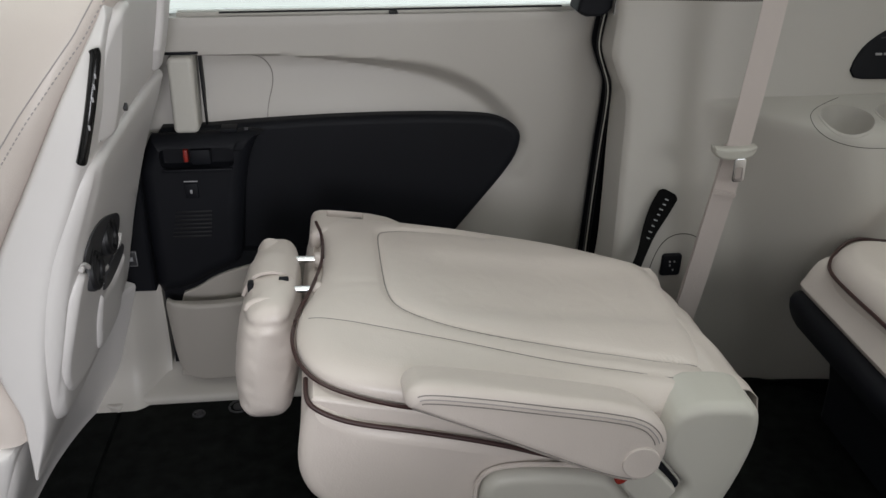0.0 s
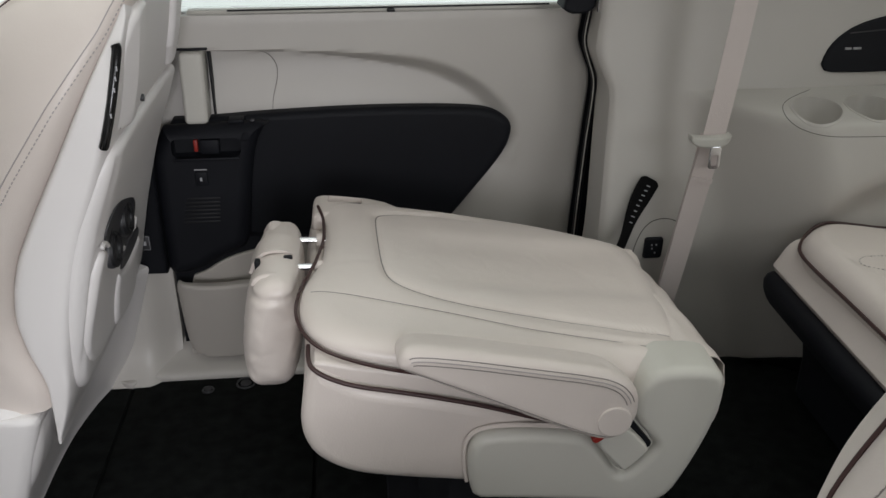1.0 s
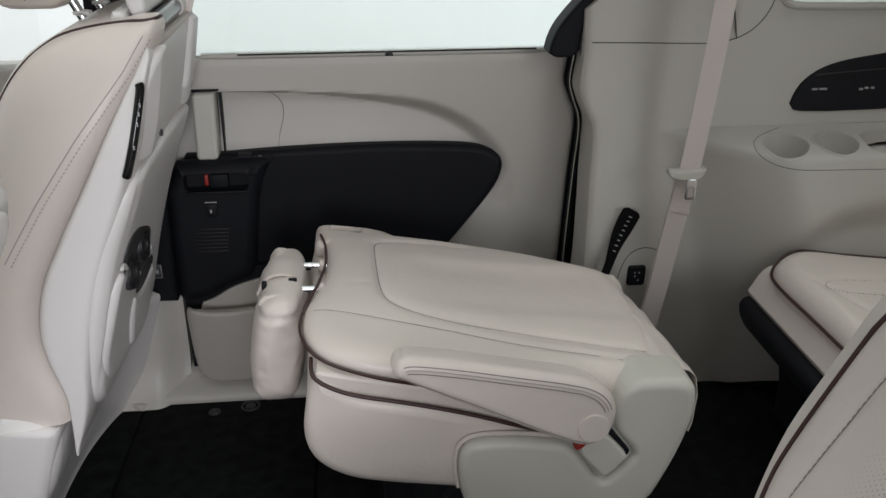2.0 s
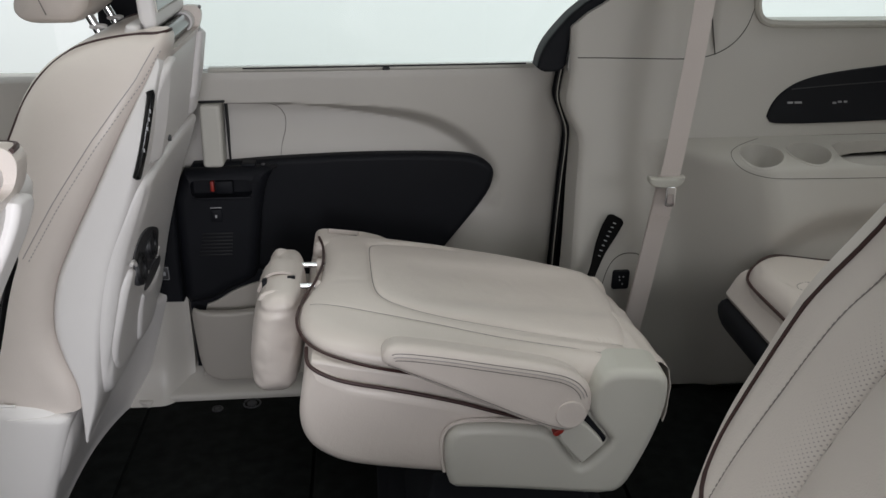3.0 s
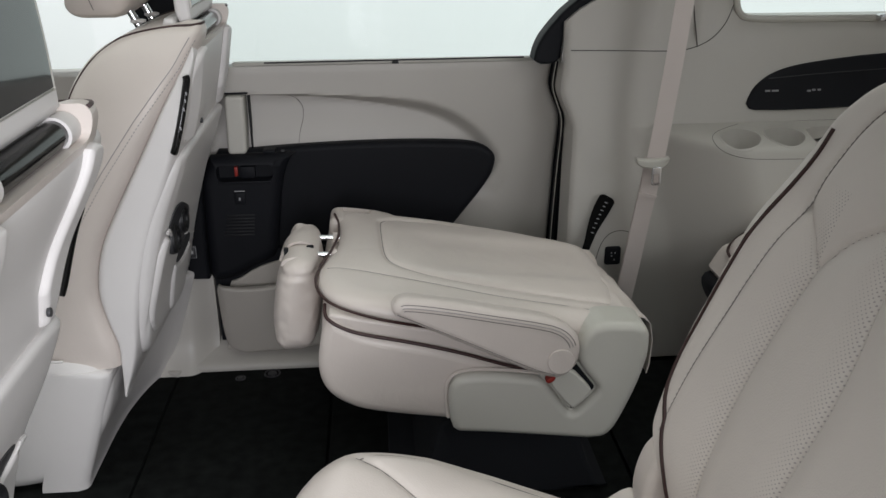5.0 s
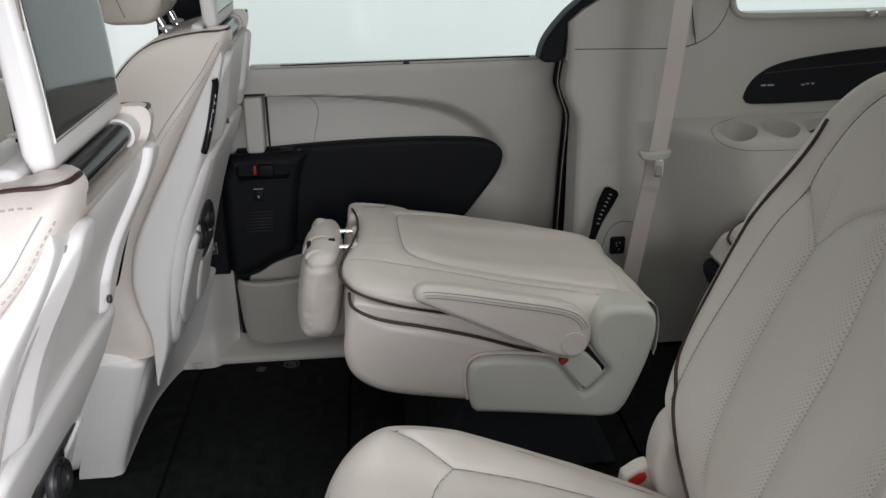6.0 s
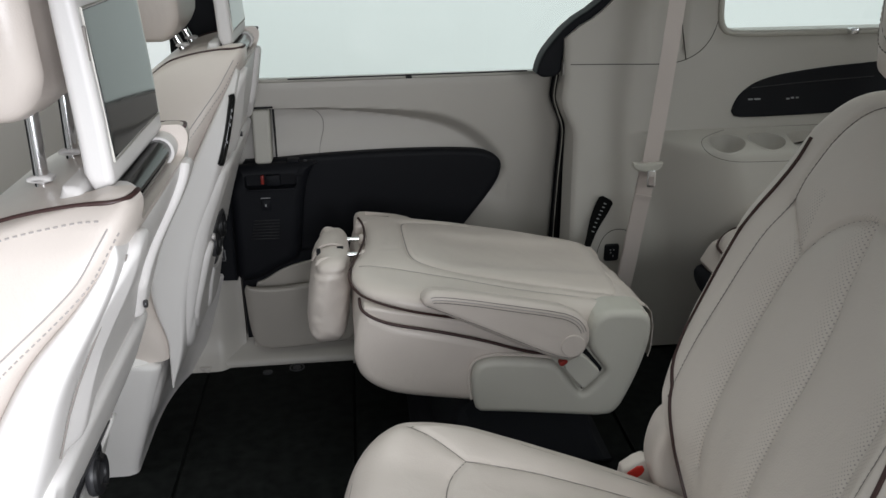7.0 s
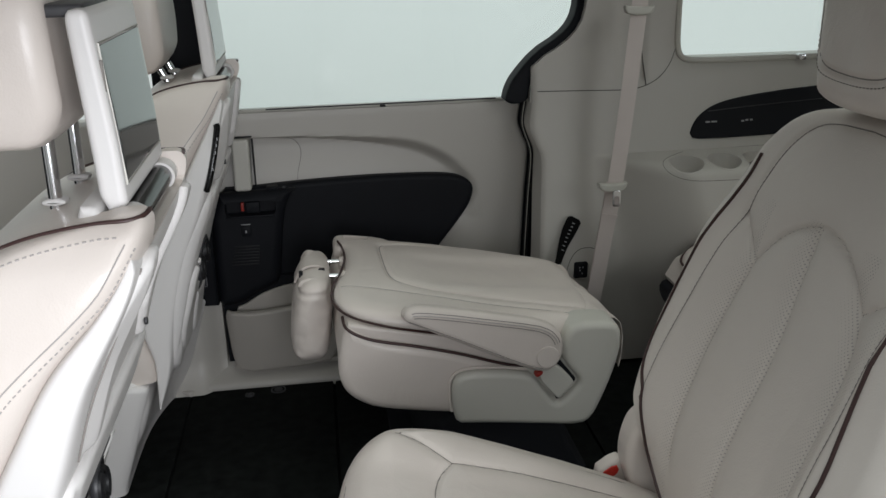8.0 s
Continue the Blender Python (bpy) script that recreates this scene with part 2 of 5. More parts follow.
def loft(profile, y0, y1, r=0.01, n=4, crown=0.0, mids=5, smooth=2, warp=None, axis="y", count=0):
    """A body with the closed side outline (x, z), from y0 to y1, with edges rounded by r and sides swelling by crown."""
    pts = chaikin([(p[0], p[1], 0) for p in profile], smooth) if smooth else [Vector((p[0], p[1], 0)) for p in profile]
    if count:
        pts = resample(pts, count)
    m = len(pts)
    area = sum(pts[i].x * pts[(i + 1) % m].y - pts[(i + 1) % m].x * pts[i].y for i in range(m))
    sign = 1 if area > 0 else -1
    nor = []
    for i in range(m):
        d = (pts[(i + 1) % m] - pts[i - 1]).normalized()
        nor.append(Vector((d.y, -d.x, 0)) * sign)
    w = y1 - y0
    st = [(y0, r + 0.0012)]
    for k in range(n + 1):
        a = math.pi / 2 * k / n
        st.append((y0 + r * (1 - math.cos(a)), r * (1 - math.sin(a))))
    for k in range(1, mids):
        st.append((y0 + r + (w - 2 * r) * k / mids, 0.0))
    for k in range(n, -1, -1):
        a = math.pi / 2 * k / n
        st.append((y1 - r * (1 - math.cos(a)), r * (1 - math.sin(a))))
    st.append((y1, r + 0.0012))

    def shifted(off):
        """The outline moved outwards by off, with folded-over corners pulled straight."""
        q = [p + m_ * off for p, m_ in zip(pts, nor)]
        if off < 0:
            for _ in range(60):
                bad = [i for i in range(m) if (q[(i + 1) % m] - q[i - 1]).dot(pts[(i + 1) % m] - pts[i - 1]) <= 0 or (q[(i + 1) % m] - q[i]).dot(pts[(i + 1) % m] - pts[i]) <= 0]
                if not bad:
                    break
                grow = {j % m for i in bad for j in (i - 1, i, i + 1)}
                moved = {i: (q[i - 1] + q[(i + 1) % m]) / 2 for i in grow}
                for i, v in moved.items():
                    q[i] = v
        return q

    bm = bmesh.new()
    rings = []
    for y, inset in st:
        s = (2 * (y - y0) / w - 1)
        off = crown * (1 - s * s) - inset
        ring = []
        for c in shifted(off):
            v = (c.x, y, c.y) if axis == "y" else ((c.x, c.y, y) if axis == "z" else (y, c.x, c.y))
            ring.append(bm.verts.new(warp(*v) if warp else v))
        rings.append(ring)
    for a, b in zip(rings, rings[1:]):
        for i in range(m):
            bm.faces.new((a[i], a[(i + 1) % m], b[(i + 1) % m], b[i]))
    for ring, off in ((rings[0], -r - 0.0012), (rings[-1], -r - 0.0012)):
        flat = shifted(off)
        for tri in tessellate_polygon([flat]):
            try:
                bm.faces.new([ring[i] for i in tri])
            except ValueError:
                pass
    return bm


def stack(levels, cy, power=3.5, sides=72, side_puff=0.0):
    """A body of rounded sections, one over the other: levels of (z, x front, x rear, half width)."""
    bm = bmesh.new()
    rings = []
    for z, xf, xr, hw in levels:
        cx, hx = (xf + xr) / 2, abs(xr - xf) / 2
        ring = []
        for k in range(sides):
            a = 2 * math.pi * (k + 0.5) / sides
            c, s_ = math.cos(a), math.sin(a)
            ring.append(bm.verts.new((cx + hx * math.copysign(abs(c) ** (2 / power), c), cy + hw * math.copysign(abs(s_) ** (2 / power), s_), z)))
        rings.append(ring)
    for a, b in zip(rings, rings[1:]):
        for k in range(sides):
            bm.faces.new((a[k], a[(k + 1) % sides], b[(k + 1) % sides], b[k]))
    bm.faces.new(rings[0])
    bm.faces.new(rings[-1])
    return bm


def box(x0, x1, y0, y1, z0, z1, r=0.0, seg=2):
    bm = bmesh.new()
    bmesh.ops.create_cube(bm, size=1)
    for v in bm.verts:
        v.co = Vector(((x0 + x1) / 2 + v.co.x * (x1 - x0), (y0 + y1) / 2 + v.co.y * (y1 - y0), (z0 + z1) / 2 + v.co.z * (z1 - z0)))
    if r:
        bmesh.ops.bevel(bm, geom=list(bm.edges), offset=r, segments=seg, profile=0.5, affect="EDGES")
    return bm


def tube(points, r=0.003, sides=8, smooth=2, closed=False, flat=1.0):
    """A round cord along points."""
    pts = chaikin(points, smooth, closed) if smooth else [Vector(p) for p in points]
    bm = bmesh.new()
    rings = []
    m = len(pts)
    up = Vector((0.13, 0.99, 0.07))
    for i, p in enumerate(pts):
        a = pts[i - 1] if (i or closed) else pts[0]
        b = pts[(i + 1) % m] if (i < m - 1 or closed) else pts[-1]
        d = (b - a).normalized()
        u = d.cross(up)
        if u.length < 1e-3:
            u = d.cross(Vector((1, 0, 0)))
        u.normalize()
        v = d.cross(u)
        rings.append([bm.verts.new(p + u * (r * math.cos(2 * math.pi * k / sides)) + v * (r * flat * math.sin(2 * math.pi * k / sides))) for k in range(sides)])
    for i in range(m if closed else m - 1):
        a, b = rings[i], rings[(i + 1) % m]
        for k in range(sides):
            bm.faces.new((a[k], a[(k + 1) % sides], b[(k + 1) % sides], b[k]))
    if not closed:
        bm.faces.new(rings[0])
        bm.faces.new(rings[-1])
    return bm


def ribbon(points, width, thick=0.002, side=(1, 0, 0), smooth=2):
    """A flat strap along points."""
    pts = chaikin(points, smooth, False)
    s = Vector(side).normalized()
    bm = bmesh.new()
    rings = []
    for i, p in enumerate(pts):
        d = (pts[min(i + 1, len(pts) - 1)] - pts[max(i - 1, 0)]).normalized()
        t = (s - d * s.dot(d)).normalized()
        nn = d.cross(t)
        rings.append([bm.verts.new(p + t * (a * width / 2) + nn * (b * thick / 2)) for a, b in ((-1, -1), (1, -1), (1, 1), (-1, 1))])
    for a, b in zip(rings, rings[1:]):
        for k in range(4):
            bm.faces.new((a[k], a[(k + 1) % 4], b[(k + 1) % 4], b[k]))
    bm.faces.new(rings[0])
    bm.faces.new(rings[-1])
    return bm


def disc(center, r, thick, axis="y", seg=28, bevel=0.001):
    prof = [(r * math.cos(2 * math.pi * k / seg), r * math.sin(2 * math.pi * k / seg)) for k in range(seg)]
    c = Vector(center)
    bm = loft(prof, -thick / 2, thick / 2, bevel, 2, smooth=0, mids=1, axis=axis)
    for v in bm.verts:
        v.co += c
    return bm


def grid(fn, nu, nv, thick=0.0, way=(0, 1, 0)):
    """A sheet of fn(u, v) over the unit square; with thick, a slab going back along way."""
    bm = bmesh.new()
    f = [[bm.verts.new(fn(i / nu, j / nv)) for j in range(nv + 1)] for i in range(nu + 1)]
    for i in range(nu):
        for j in range(nv):
            bm.faces.new((f[i][j], f[i + 1][j], f[i + 1][j + 1], f[i][j + 1]))
    if thick:
        w = Vector(way) * thick
        b = [[bm.verts.new(f[i][j].co + w) for j in range(nv + 1)] for i in range(nu + 1)]
        for i in range(nu):
            for j in range(nv):
                bm.faces.new((b[i][j], b[i][j + 1], b[i + 1][j + 1], b[i + 1][j]))
        for i in range(nu):
            bm.faces.new((f[i][0], b[i][0], b[i + 1][0], f[i + 1][0]))
            bm.faces.new((f[i][nv], f[i + 1][nv], b[i + 1][nv], b[i][nv]))
        for j in range(nv):
            bm.faces.new((f[0][j], f[0][j + 1], b[0][j + 1], b[0][j]))
            bm.faces.new((f[nu][j], b[nu][j], b[nu][j + 1], f[nu][j + 1]))
    return bm


def step(a, b, x):
    t = min(max((x - a) / (b - a), 0.0), 1.0)
    return t * t * (3 - 2 * t)


def lerp(table, x):
    """Piecewise-linear value from (key, value) pairs."""
    for (a, va), (b, vb) in zip(table, table[1:]):
        if x <= b:
            return va + (vb - va) * min(max((x - a) / (b - a), 0), 1)
    return table[-1][1]


def curve_of(table, x):
    """A smooth value through (key, value) pairs."""
    keys = [k for k, _ in table]
    x = min(max(x, keys[0]), keys[-1])
    i = 0
    while i < len(keys) - 2 and x > keys[i + 1]:
        i += 1
    (a, va), (b, vb) = table[i], table[i + 1]
    h = b - a
    before, after = table[max(i - 1, 0)], table[min(i + 2, len(table) - 1)]
    ma = (vb - before[1]) / (b - before[0]) if b > before[0] else 0
    mb = (after[1] - va) / (after[0] - a) if after[0] > a else 0
    t = (x - a) / h
    return (2 * t**3 - 3 * t**2 + 1) * va + (t**3 - 2 * t**2 + t) * h * ma + (3 * t**2 - 2 * t**3) * vb + (t**3 - t**2) * h * mb


def bead(place, line, w, r, smooth=2):
    """A cord along a line (u, v) on a padded body."""
    pts = chaikin([(u, v, 0) for u, v in line], smooth, False)
    return tube([place(p.x, p.y, w) if not callable(w) else place(p.x, p.y, w(p.x, p.y)) for p in pts], r, 6, 0)


def dashes(points, length, gap, r, smooth=2):
    """Stitches along points, joined into one mesh."""
    pts = chaikin(points, smooth, False)
    bm = bmesh.new()
    me = bpy.data.meshes.new("stitch_piece")
    acc = [0.0]
    for a, b in zip(pts, pts[1:]):
        acc.append(acc[-1] + (b - a).length)

    def along(d):
        k = 0
        while k < len(pts) - 2 and acc[k + 1] < d:
            k += 1
        return pts[k].lerp(pts[k + 1], (d - acc[k]) / max(acc[k + 1] - acc[k], 1e-9))

    d = 0.0
    while d + length < acc[-1]:
        piece = tube([along(d), along(d + length)], r, 5, 0)
        piece.to_mesh(me)
        piece.free()
        bm.from_mesh(me)
        d += length + gap
    bpy.data.meshes.remove(me)
    return bm


def cut(ob, *cutters):
    """Takes the cutters' meshes out of ob for good."""
    for bm in cutters:
        bmesh.ops.recalc_face_normals(bm, faces=bm.faces)
        me = bpy.data.meshes.new("cutter")
        bm.to_mesh(me)
        bm.free()
        c = new("cutter", me)
        mod = ob.modifiers.new("opening", "BOOLEAN")
        mod.operation, mod.object, mod.solver = "DIFFERENCE", c, "EXACT"
        bpy.context.view_layer.update()
        got = bpy.data.meshes.new_from_object(ob.evaluated_get(bpy.context.evaluated_depsgraph_get()))
        ob.modifiers.clear()
        ob.data = got
        bpy.data.objects.remove(c)
        bpy.data.meshes.remove(me)
    for p in ob.data.polygons:
        p.use_smooth = True
    ob.data.set_sharp_from_angle(angle=radians(35))
    return ob


# ---- the booth and the shell of the car ----
structure("ground", grid(lambda u, v: (-60 + 120 * u, -60 + 120 * v, -0.47), 2, 2), CONCRETE, "grey concrete booth floor under the car")
# wall added ahead of the car; its height sets how much front light enters
structure("wall_booth", box(-3.3, -3.2, -5.0, 3.6, -0.47, 1.5), CONCRETE, "grey booth wall in front of the car")
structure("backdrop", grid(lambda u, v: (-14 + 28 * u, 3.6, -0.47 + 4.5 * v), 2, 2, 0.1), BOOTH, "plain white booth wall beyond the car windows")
# the wall is given a glow of its own to brighten the windows
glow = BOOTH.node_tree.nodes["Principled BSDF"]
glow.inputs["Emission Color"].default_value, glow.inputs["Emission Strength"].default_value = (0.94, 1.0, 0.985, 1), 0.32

structure("floor", box(-1.9, 2.2, -0.80, 0.76, -0.06, -0.012), CARPET, "black floor pan under the carpet")
carpets = []
for x0, x1, y0, y1 in ((-1.9, -0.573, -0.78, 0.752), (-0.567, -0.183, -0.78, 0.752), (-0.177, 0.447, -0.78, 0.752), (0.453, 2.15, -0.78, 0.752)):
    carpets.append(tagged(finish("carpet_panel", box(x0, x1, y0, y1, -0.012, 0.0, 0.004), CARPET), "black carpet panel with pressed edges", "carpet", "floor panels", "structure"))
# both roof openings are unseen, added to let sky light onto the seat tops
ceil = structure("ceiling", box(-1.2, 2.2, -0.80, 0.80, 1.27, 1.32, 0.01), HEADLINER, "cloth headliner with a roof window opening")
cut(ceil, box(-0.95, 0.20, -0.48, 0.48, 1.2, 1.4, 0.03), box(0.42, 1.45, -0.56, 0.56, 1.2, 1.4, 0.03))
roof = structure("roof", box(-1.25, 2.25, -0.86, 0.86, 1.325, 1.36, 0.012), PAINT, "white painted roof panel with a glass opening")
cut(roof, box(-0.95, 0.20, -0.48, 0.48, 1.2, 1.4, 0.03), box(0.42, 1.45, -0.56, 0.56, 1.2, 1.4, 0.03))
for rx in (-0.375, 0.935):
    w0 = thing("window_roof", "green tinted roof window pane", "window", (rx, 0, 1.345), kind="structure")
    part("pane", grid(lambda u, v: (-0.60 + 1.2 * u, -0.58 + 1.16 * v, 0.0), 2, 2), ROOFGLASS, w0).visible_shadow = False

# left side of the body, with its sliding door standing open
left = structure("wall_left", box(-2.0, 2.25, -0.93, -0.85, -0.25, 1.32, 0.01), PAINT, "white body side with an open sliding door")
cut(left, loft([(-1.02, -0.02), (0.92, -0.02), (0.92, 1.25), (-0.98, 1.25)], -1.0, -0.8, 0.002, 1, smooth=1, mids=1),
    loft([(-1.75, 0.72), (-1.16, 0.74), (-1.12, 1.2), (-1.35, 1.2)], -1.0, -0.8, 0.002, 1, smooth=1, mids=1),
    # unseen rear opening, enlarged to let more light onto the far trim panel
    loft([(1.04, 0.76), (2.1, 0.78), (1.98, 1.24), (1.04, 1.24)], -1.0, -0.8, 0.002, 1, smooth=1, mids=1))
front = structure("wall_front", box(-2.0, -1.9, -0.85, 0.86, -0.25, 0.80, 0.01), BLACK, "black dashboard bulkhead")
back = structure("wall_back", box(2.2, 2.28, -0.85, 0.86, -0.25, 1.32, 0.01), PLASTIC, "beige tailgate trim with a window")
cut(back, loft([(-0.65, 0.75), (0.65, 0.75), (0.6, 1.2), (-0.6, 1.2)], 2.1, 2.4, 0.002, 1, smooth=1, mids=1, axis="x"))


# right side: quarter trim behind the sliding door
OPENING = [(0.793, 1.2), (0.793, 1.0), (0.795, 0.90), (0.798, 0.872), (0.812, 0.853), (0.84, 0.847), (0.90, 0.846), (1.95, 0.842)]


def quarter_y(x, z):
    y = curve_of([(-0.1, 0.71), (0.0, 0.70), (0.2, 0.668), (0.32, 0.645), (0.45, 0.662), (0.6, 0.70), (0.75, 0.732), (0.9, 0.748), (1.1, 0.735), (1.3, 0.70)], z)
    rise = step(0.60, 0.84, x + 0.30 * (z - 0.40)) * (1 - min(max((z - 0.552) / 0.0635, 0.0), 1.0) ** 5) ** 0.6
    y += 0.042 * math.exp(-near([OPENING], x, z) / 0.030) + 0.008 * step(0.60, 0.63, x) * (1 - step(0.684, 0.694, x)) * step(0.785, 0.81, z)
    arch = (abs((x - 1.03) / 0.33) ** 3 + abs((z - 0.12) / 0.385) ** 3) ** (1 / 3)
    return y - 0.140 * rise + 0.034 * (1 - step(0.84, 1.03, arch)) * rise


SEAL = [(0.380, 0.02), (0.387, 0.30), (0.396, 0.49), (0.403, 0.58), (0.402, 0.62), (0.388, 0.655), (0.376, 0.69), (0.378, 0.72), (0.383, 0.752)]
SEAL_X = [(z, x) for x, z in SEAL]


def quarter_point(u, v):
    z = lerp([(0, 0), (0.33, 0.545), (0.63, 0.635), (1, 1.27)], v)
    x0 = curve_of(SEAL_X, z) + 0.004
    x = x0 + (2.238 - x0) * u ** 1.15
    lip = 0.012 * math.exp(-(x - x0) / 0.006)
    return (x, quarter_y(x, z) + lip, z)


quarter = structure("wall_quarter_trim", grid(quarter_point, 170, 140, 0.10), PLASTIC,
                    "beige moulded plastic trim panel beside the third row")
structure("carpet_upturn", grid(lambda u, v: (0.50 + 1.2 * u, quarter_y(0.50 + 1.2 * u, 0.07 * v) - 0.009, 0.056 * v * step(0.70, 0.90, 0.50 + 1.2 * u) + 0.001), 60, 6, 0.006, (0, 1, 0)), CARPET, "black carpet turned up against the trim panel")
CUPS = ((0.770, 0.610), (0.874, 0.612))
cut(quarter, loft([(0.793, 1.14), (0.793, 1.0), (0.795, 0.90), (0.798, 0.872), (0.812, 0.853), (0.84, 0.847), (0.90, 0.846), (1.95, 0.842), (1.95, 1.14)], 0.5, 1.0, 0.002, 1, smooth=1, mids=1),
    loft([(0.30, 0.765), (0.345, 0.80), (0.405, 0.868), (0.47, 0.905), (0.515, 0.95), (0.53, 1.01), (0.54, 1.2), (0.30, 1.2)], 0.5, 1.0, 0.002, 1, smooth=1, mids=1),
    *[disc((x, y, 0.62), 0.0465, 0.15, "z", 32, 0.002) for x, y in CUPS],
    loft([(0.935, 0.572), (0.930, 0.60), (0.94, 0.655), (1.02, 0.664), (1.25, 0.664), (1.25, 0.562), (1.0, 0.562)], 0.576, 0.70, 0.003, 2, smooth=1, mids=1, axis="z"))


def wall_line(name, line, r, material, label, lift=0.0, parent=None):
    pts = chaikin([(x, 0, z) for x, z in line], 3, False)
    bm = tube([(p.x, quarter_y(p.x, p.z) - lift, p.z) for p in pts], r, 6, 0)
    return structure(name, bm, material, label)


wall_line("trim_panel_gap", [(0.40, 0.787), (0.50, 0.785), (0.62, 0.781), (0.671, 0.782), (0.724, 0.80), (0.761, 0.834), (0.79, 0.88)], 0.0011, JOINT, "thin dark joint between upper and lower trim")
wall_line("trim_upright_joint", [(0.697, 0.789), (0.690, 0.84), (0.686, 0.88), (0.680, 0.95), (0.672, 1.05)], 0.0013, JOINT, "upright dark joint beside the belt channel")
wall_line("trim_cover_joint", [(0.455, 0.20), (0.462, 0.30), (0.475, 0.35), (0.50, 0.375), (0.54, 0.375), (0.57, 0.35)], 0.0009, JOINT, "thin arched joint of an access cover")
wall_line("trim_tray_joint", [(1.10, 0.566), (0.90, 0.568), (0.77, 0.570), (0.728, 0.578), (0.710, 0.591), (0.706, 0.602), (0.713, 0.609), (0.74, 0.6135), (0.80, 0.6158), (1.0, 0.6175), (1.2, 0.618)], 0.0006, JOINT, "thin joint round the cup holder tray")
def ledge_z(x, y):
    lo, hi = 0.50, 0.68
    for _ in range(30):
        mid = (lo + hi) / 2
        lo, hi = (mid, hi) if quarter_y(x, mid) < y else (lo, mid)
    return lo


for x, y in CUPS:
    cup = thing("cup_holder", "moulded beige cup holder sunk into the trim ledge", "cup holder", (x, y, 0.558), "cup holders")
    bm = bmesh.new()
    loops = []
    for r, z in ((0.030, 0.0), (0.036, 0.003), (0.042, 0.03), (0.0445, None), (0.0480, None), (0.0480, -0.02), (0.033, -0.012)):
        ring = []
        for k in range(40):
            a = 2 * math.pi * k / 40
            px, py = r * math.cos(a), r * math.sin(a)
            ring.append(bm.verts.new((px, py, z if z is not None else ledge_z(x + px, y + py) - 0.558 + 0.0012)))
        loops.append(ring)
    for a, b in zip(loops, loops[1:]):
        for k in range(40):
            bm.faces.new((a[k], a[(k + 1) % 40], b[(k + 1) % 40], b[k]))
    bm.faces.new(loops[0])
    bm.faces.new(loops[-1])
    part("liner", bm, PLASTIC, cup)

structure("trim_tray_floor", box(0.928, 1.26, 0.556, 0.70, 0.566, 0.5785, 0.002), PLASTIC, "beige floor of the storage tray")

# third-row switch panel
panel = thing("switch_panel", "glossy black third-row switch panel with small white symbols", "switch panel", (1.05, quarter_y(1.05, 0.70), 0.70))


def on_wall(parent, name, outline, rise, material, r=0.003, label="", smooth=1, thick=0.014):
    """A plate lying on the quarter trim."""
    o = parent.location

    def place(u, v, w):
        return Vector((u, quarter_y(u, v) - rise - w + thick, v)) - o

    return part(name, pillow(outline, place, thick + 0.001, r, r, 14, 90, 0.002, smooth=smooth), material, parent, label)


on_wall(panel, "fascia", [(0.815, 0.650), (0.828, 0.688), (0.860, 0.718), (0.905, 0.738), (0.983, 0.752), (1.124, 0.766), (1.42, 0.78), (1.42, 0.66), (1.06, 0.645), (0.85, 0.642)], 0.004, BLACK, 0.004)
for cx, cz, wd in ((0.868, 0.688, 0.012), (0.886, 0.688, 0.016), (0.968, 0.686, 0.008), (0.980, 0.688, 0.008), (0.993, 0.688, 0.007)):
    on_wall(panel, "symbol", [(cx - wd / 2, cz - 0.0019), (cx + wd / 2, cz - 0.0019), (cx + wd / 2, cz + 0.0019), (cx - wd / 2, cz + 0.0019)], 0.0065, GREY, 0.0005, smooth=0)
part("groove", tube([Vector((x, quarter_y(x, z) - 0.0055, z)) - panel.location for x, z in ((0.87, 0.716), (0.95, 0.722), (1.06, 0.728), (1.2, 0.735))], 0.0012, 6, 2), DARKGREY, panel)

btn = thing("fold_switch", "square black seat folding switch with white arrows", "switch", (0.504, quarter_y(0.504, 0.314), 0.314))
on_wall(btn, "housing", rrect(0.485, 0.523, 0.290, 0.337, 0.006), 0.006, BLACK, 0.004, smooth=0)
for k, (dx, dz) in enumerate(((-0.004, 0.010), (0.005, 0.010), (-0.003, 0.002), (0.004, -0.008))):
    on_wall(btn, "arrow", [(0.503 + dx - 0.0012, 0.313 + dz - 0.0015), (0.503 + dx + 0.0012, 0.313 + dz - 0.0015), (0.503 + dx + 0.0012, 0.313 + dz + 0.0015), (0.503 + dx - 0.0012, 0.313 + dz + 0.0015)], 0.0085, GREY, 0.0004, smooth=0)

# pull strap of the seat
strap = thing("pull_strap", "black woven pull strap with pale lettering, hanging by the trim", "strap", (0.43, 0.62, 0.34))
path = [(0.415, 0.595, 0.325), (0.432, 0.61, 0.355), (0.448, 0.628, 0.395), (0.468, 0.642, 0.43), (0.486, 0.648, 0.462)]
pts = chaikin(path, 2, False)
bm = bmesh.new()
rows = []
for i, q in enumerate(pts):
    t = i / (len(pts) - 1)
    wd = 0.0085 + 0.0115 * step(0.25, 0.80, t) - 0.010 * step(0.90, 1.0, t)
    d = (pts[min(i + 1, len(pts) - 1)] - pts[max(i - 1, 0)]).normalized()
    side = Vector((1, 0, 0))
    side = (side - d * side.dot(d)).normalized()
    nn = d.cross(side)
    rows.append([bm.verts.new(q + side * a * wd + nn * b * 0.002 - strap.location) for a, b in ((-1, -0.6), (-0.8, -1), (0.8, -1), (1, -0.6), (1, 0.6), (0.8, 1), (-0.8, 1), (-1, 0.6))])
for a, b in zip(rows, rows[1:]):
    for k in range(8):
        bm.faces.new((a[k], a[(k + 1) % 8], b[(k + 1) % 8], b[k]))
bm.faces.new(rows[0])
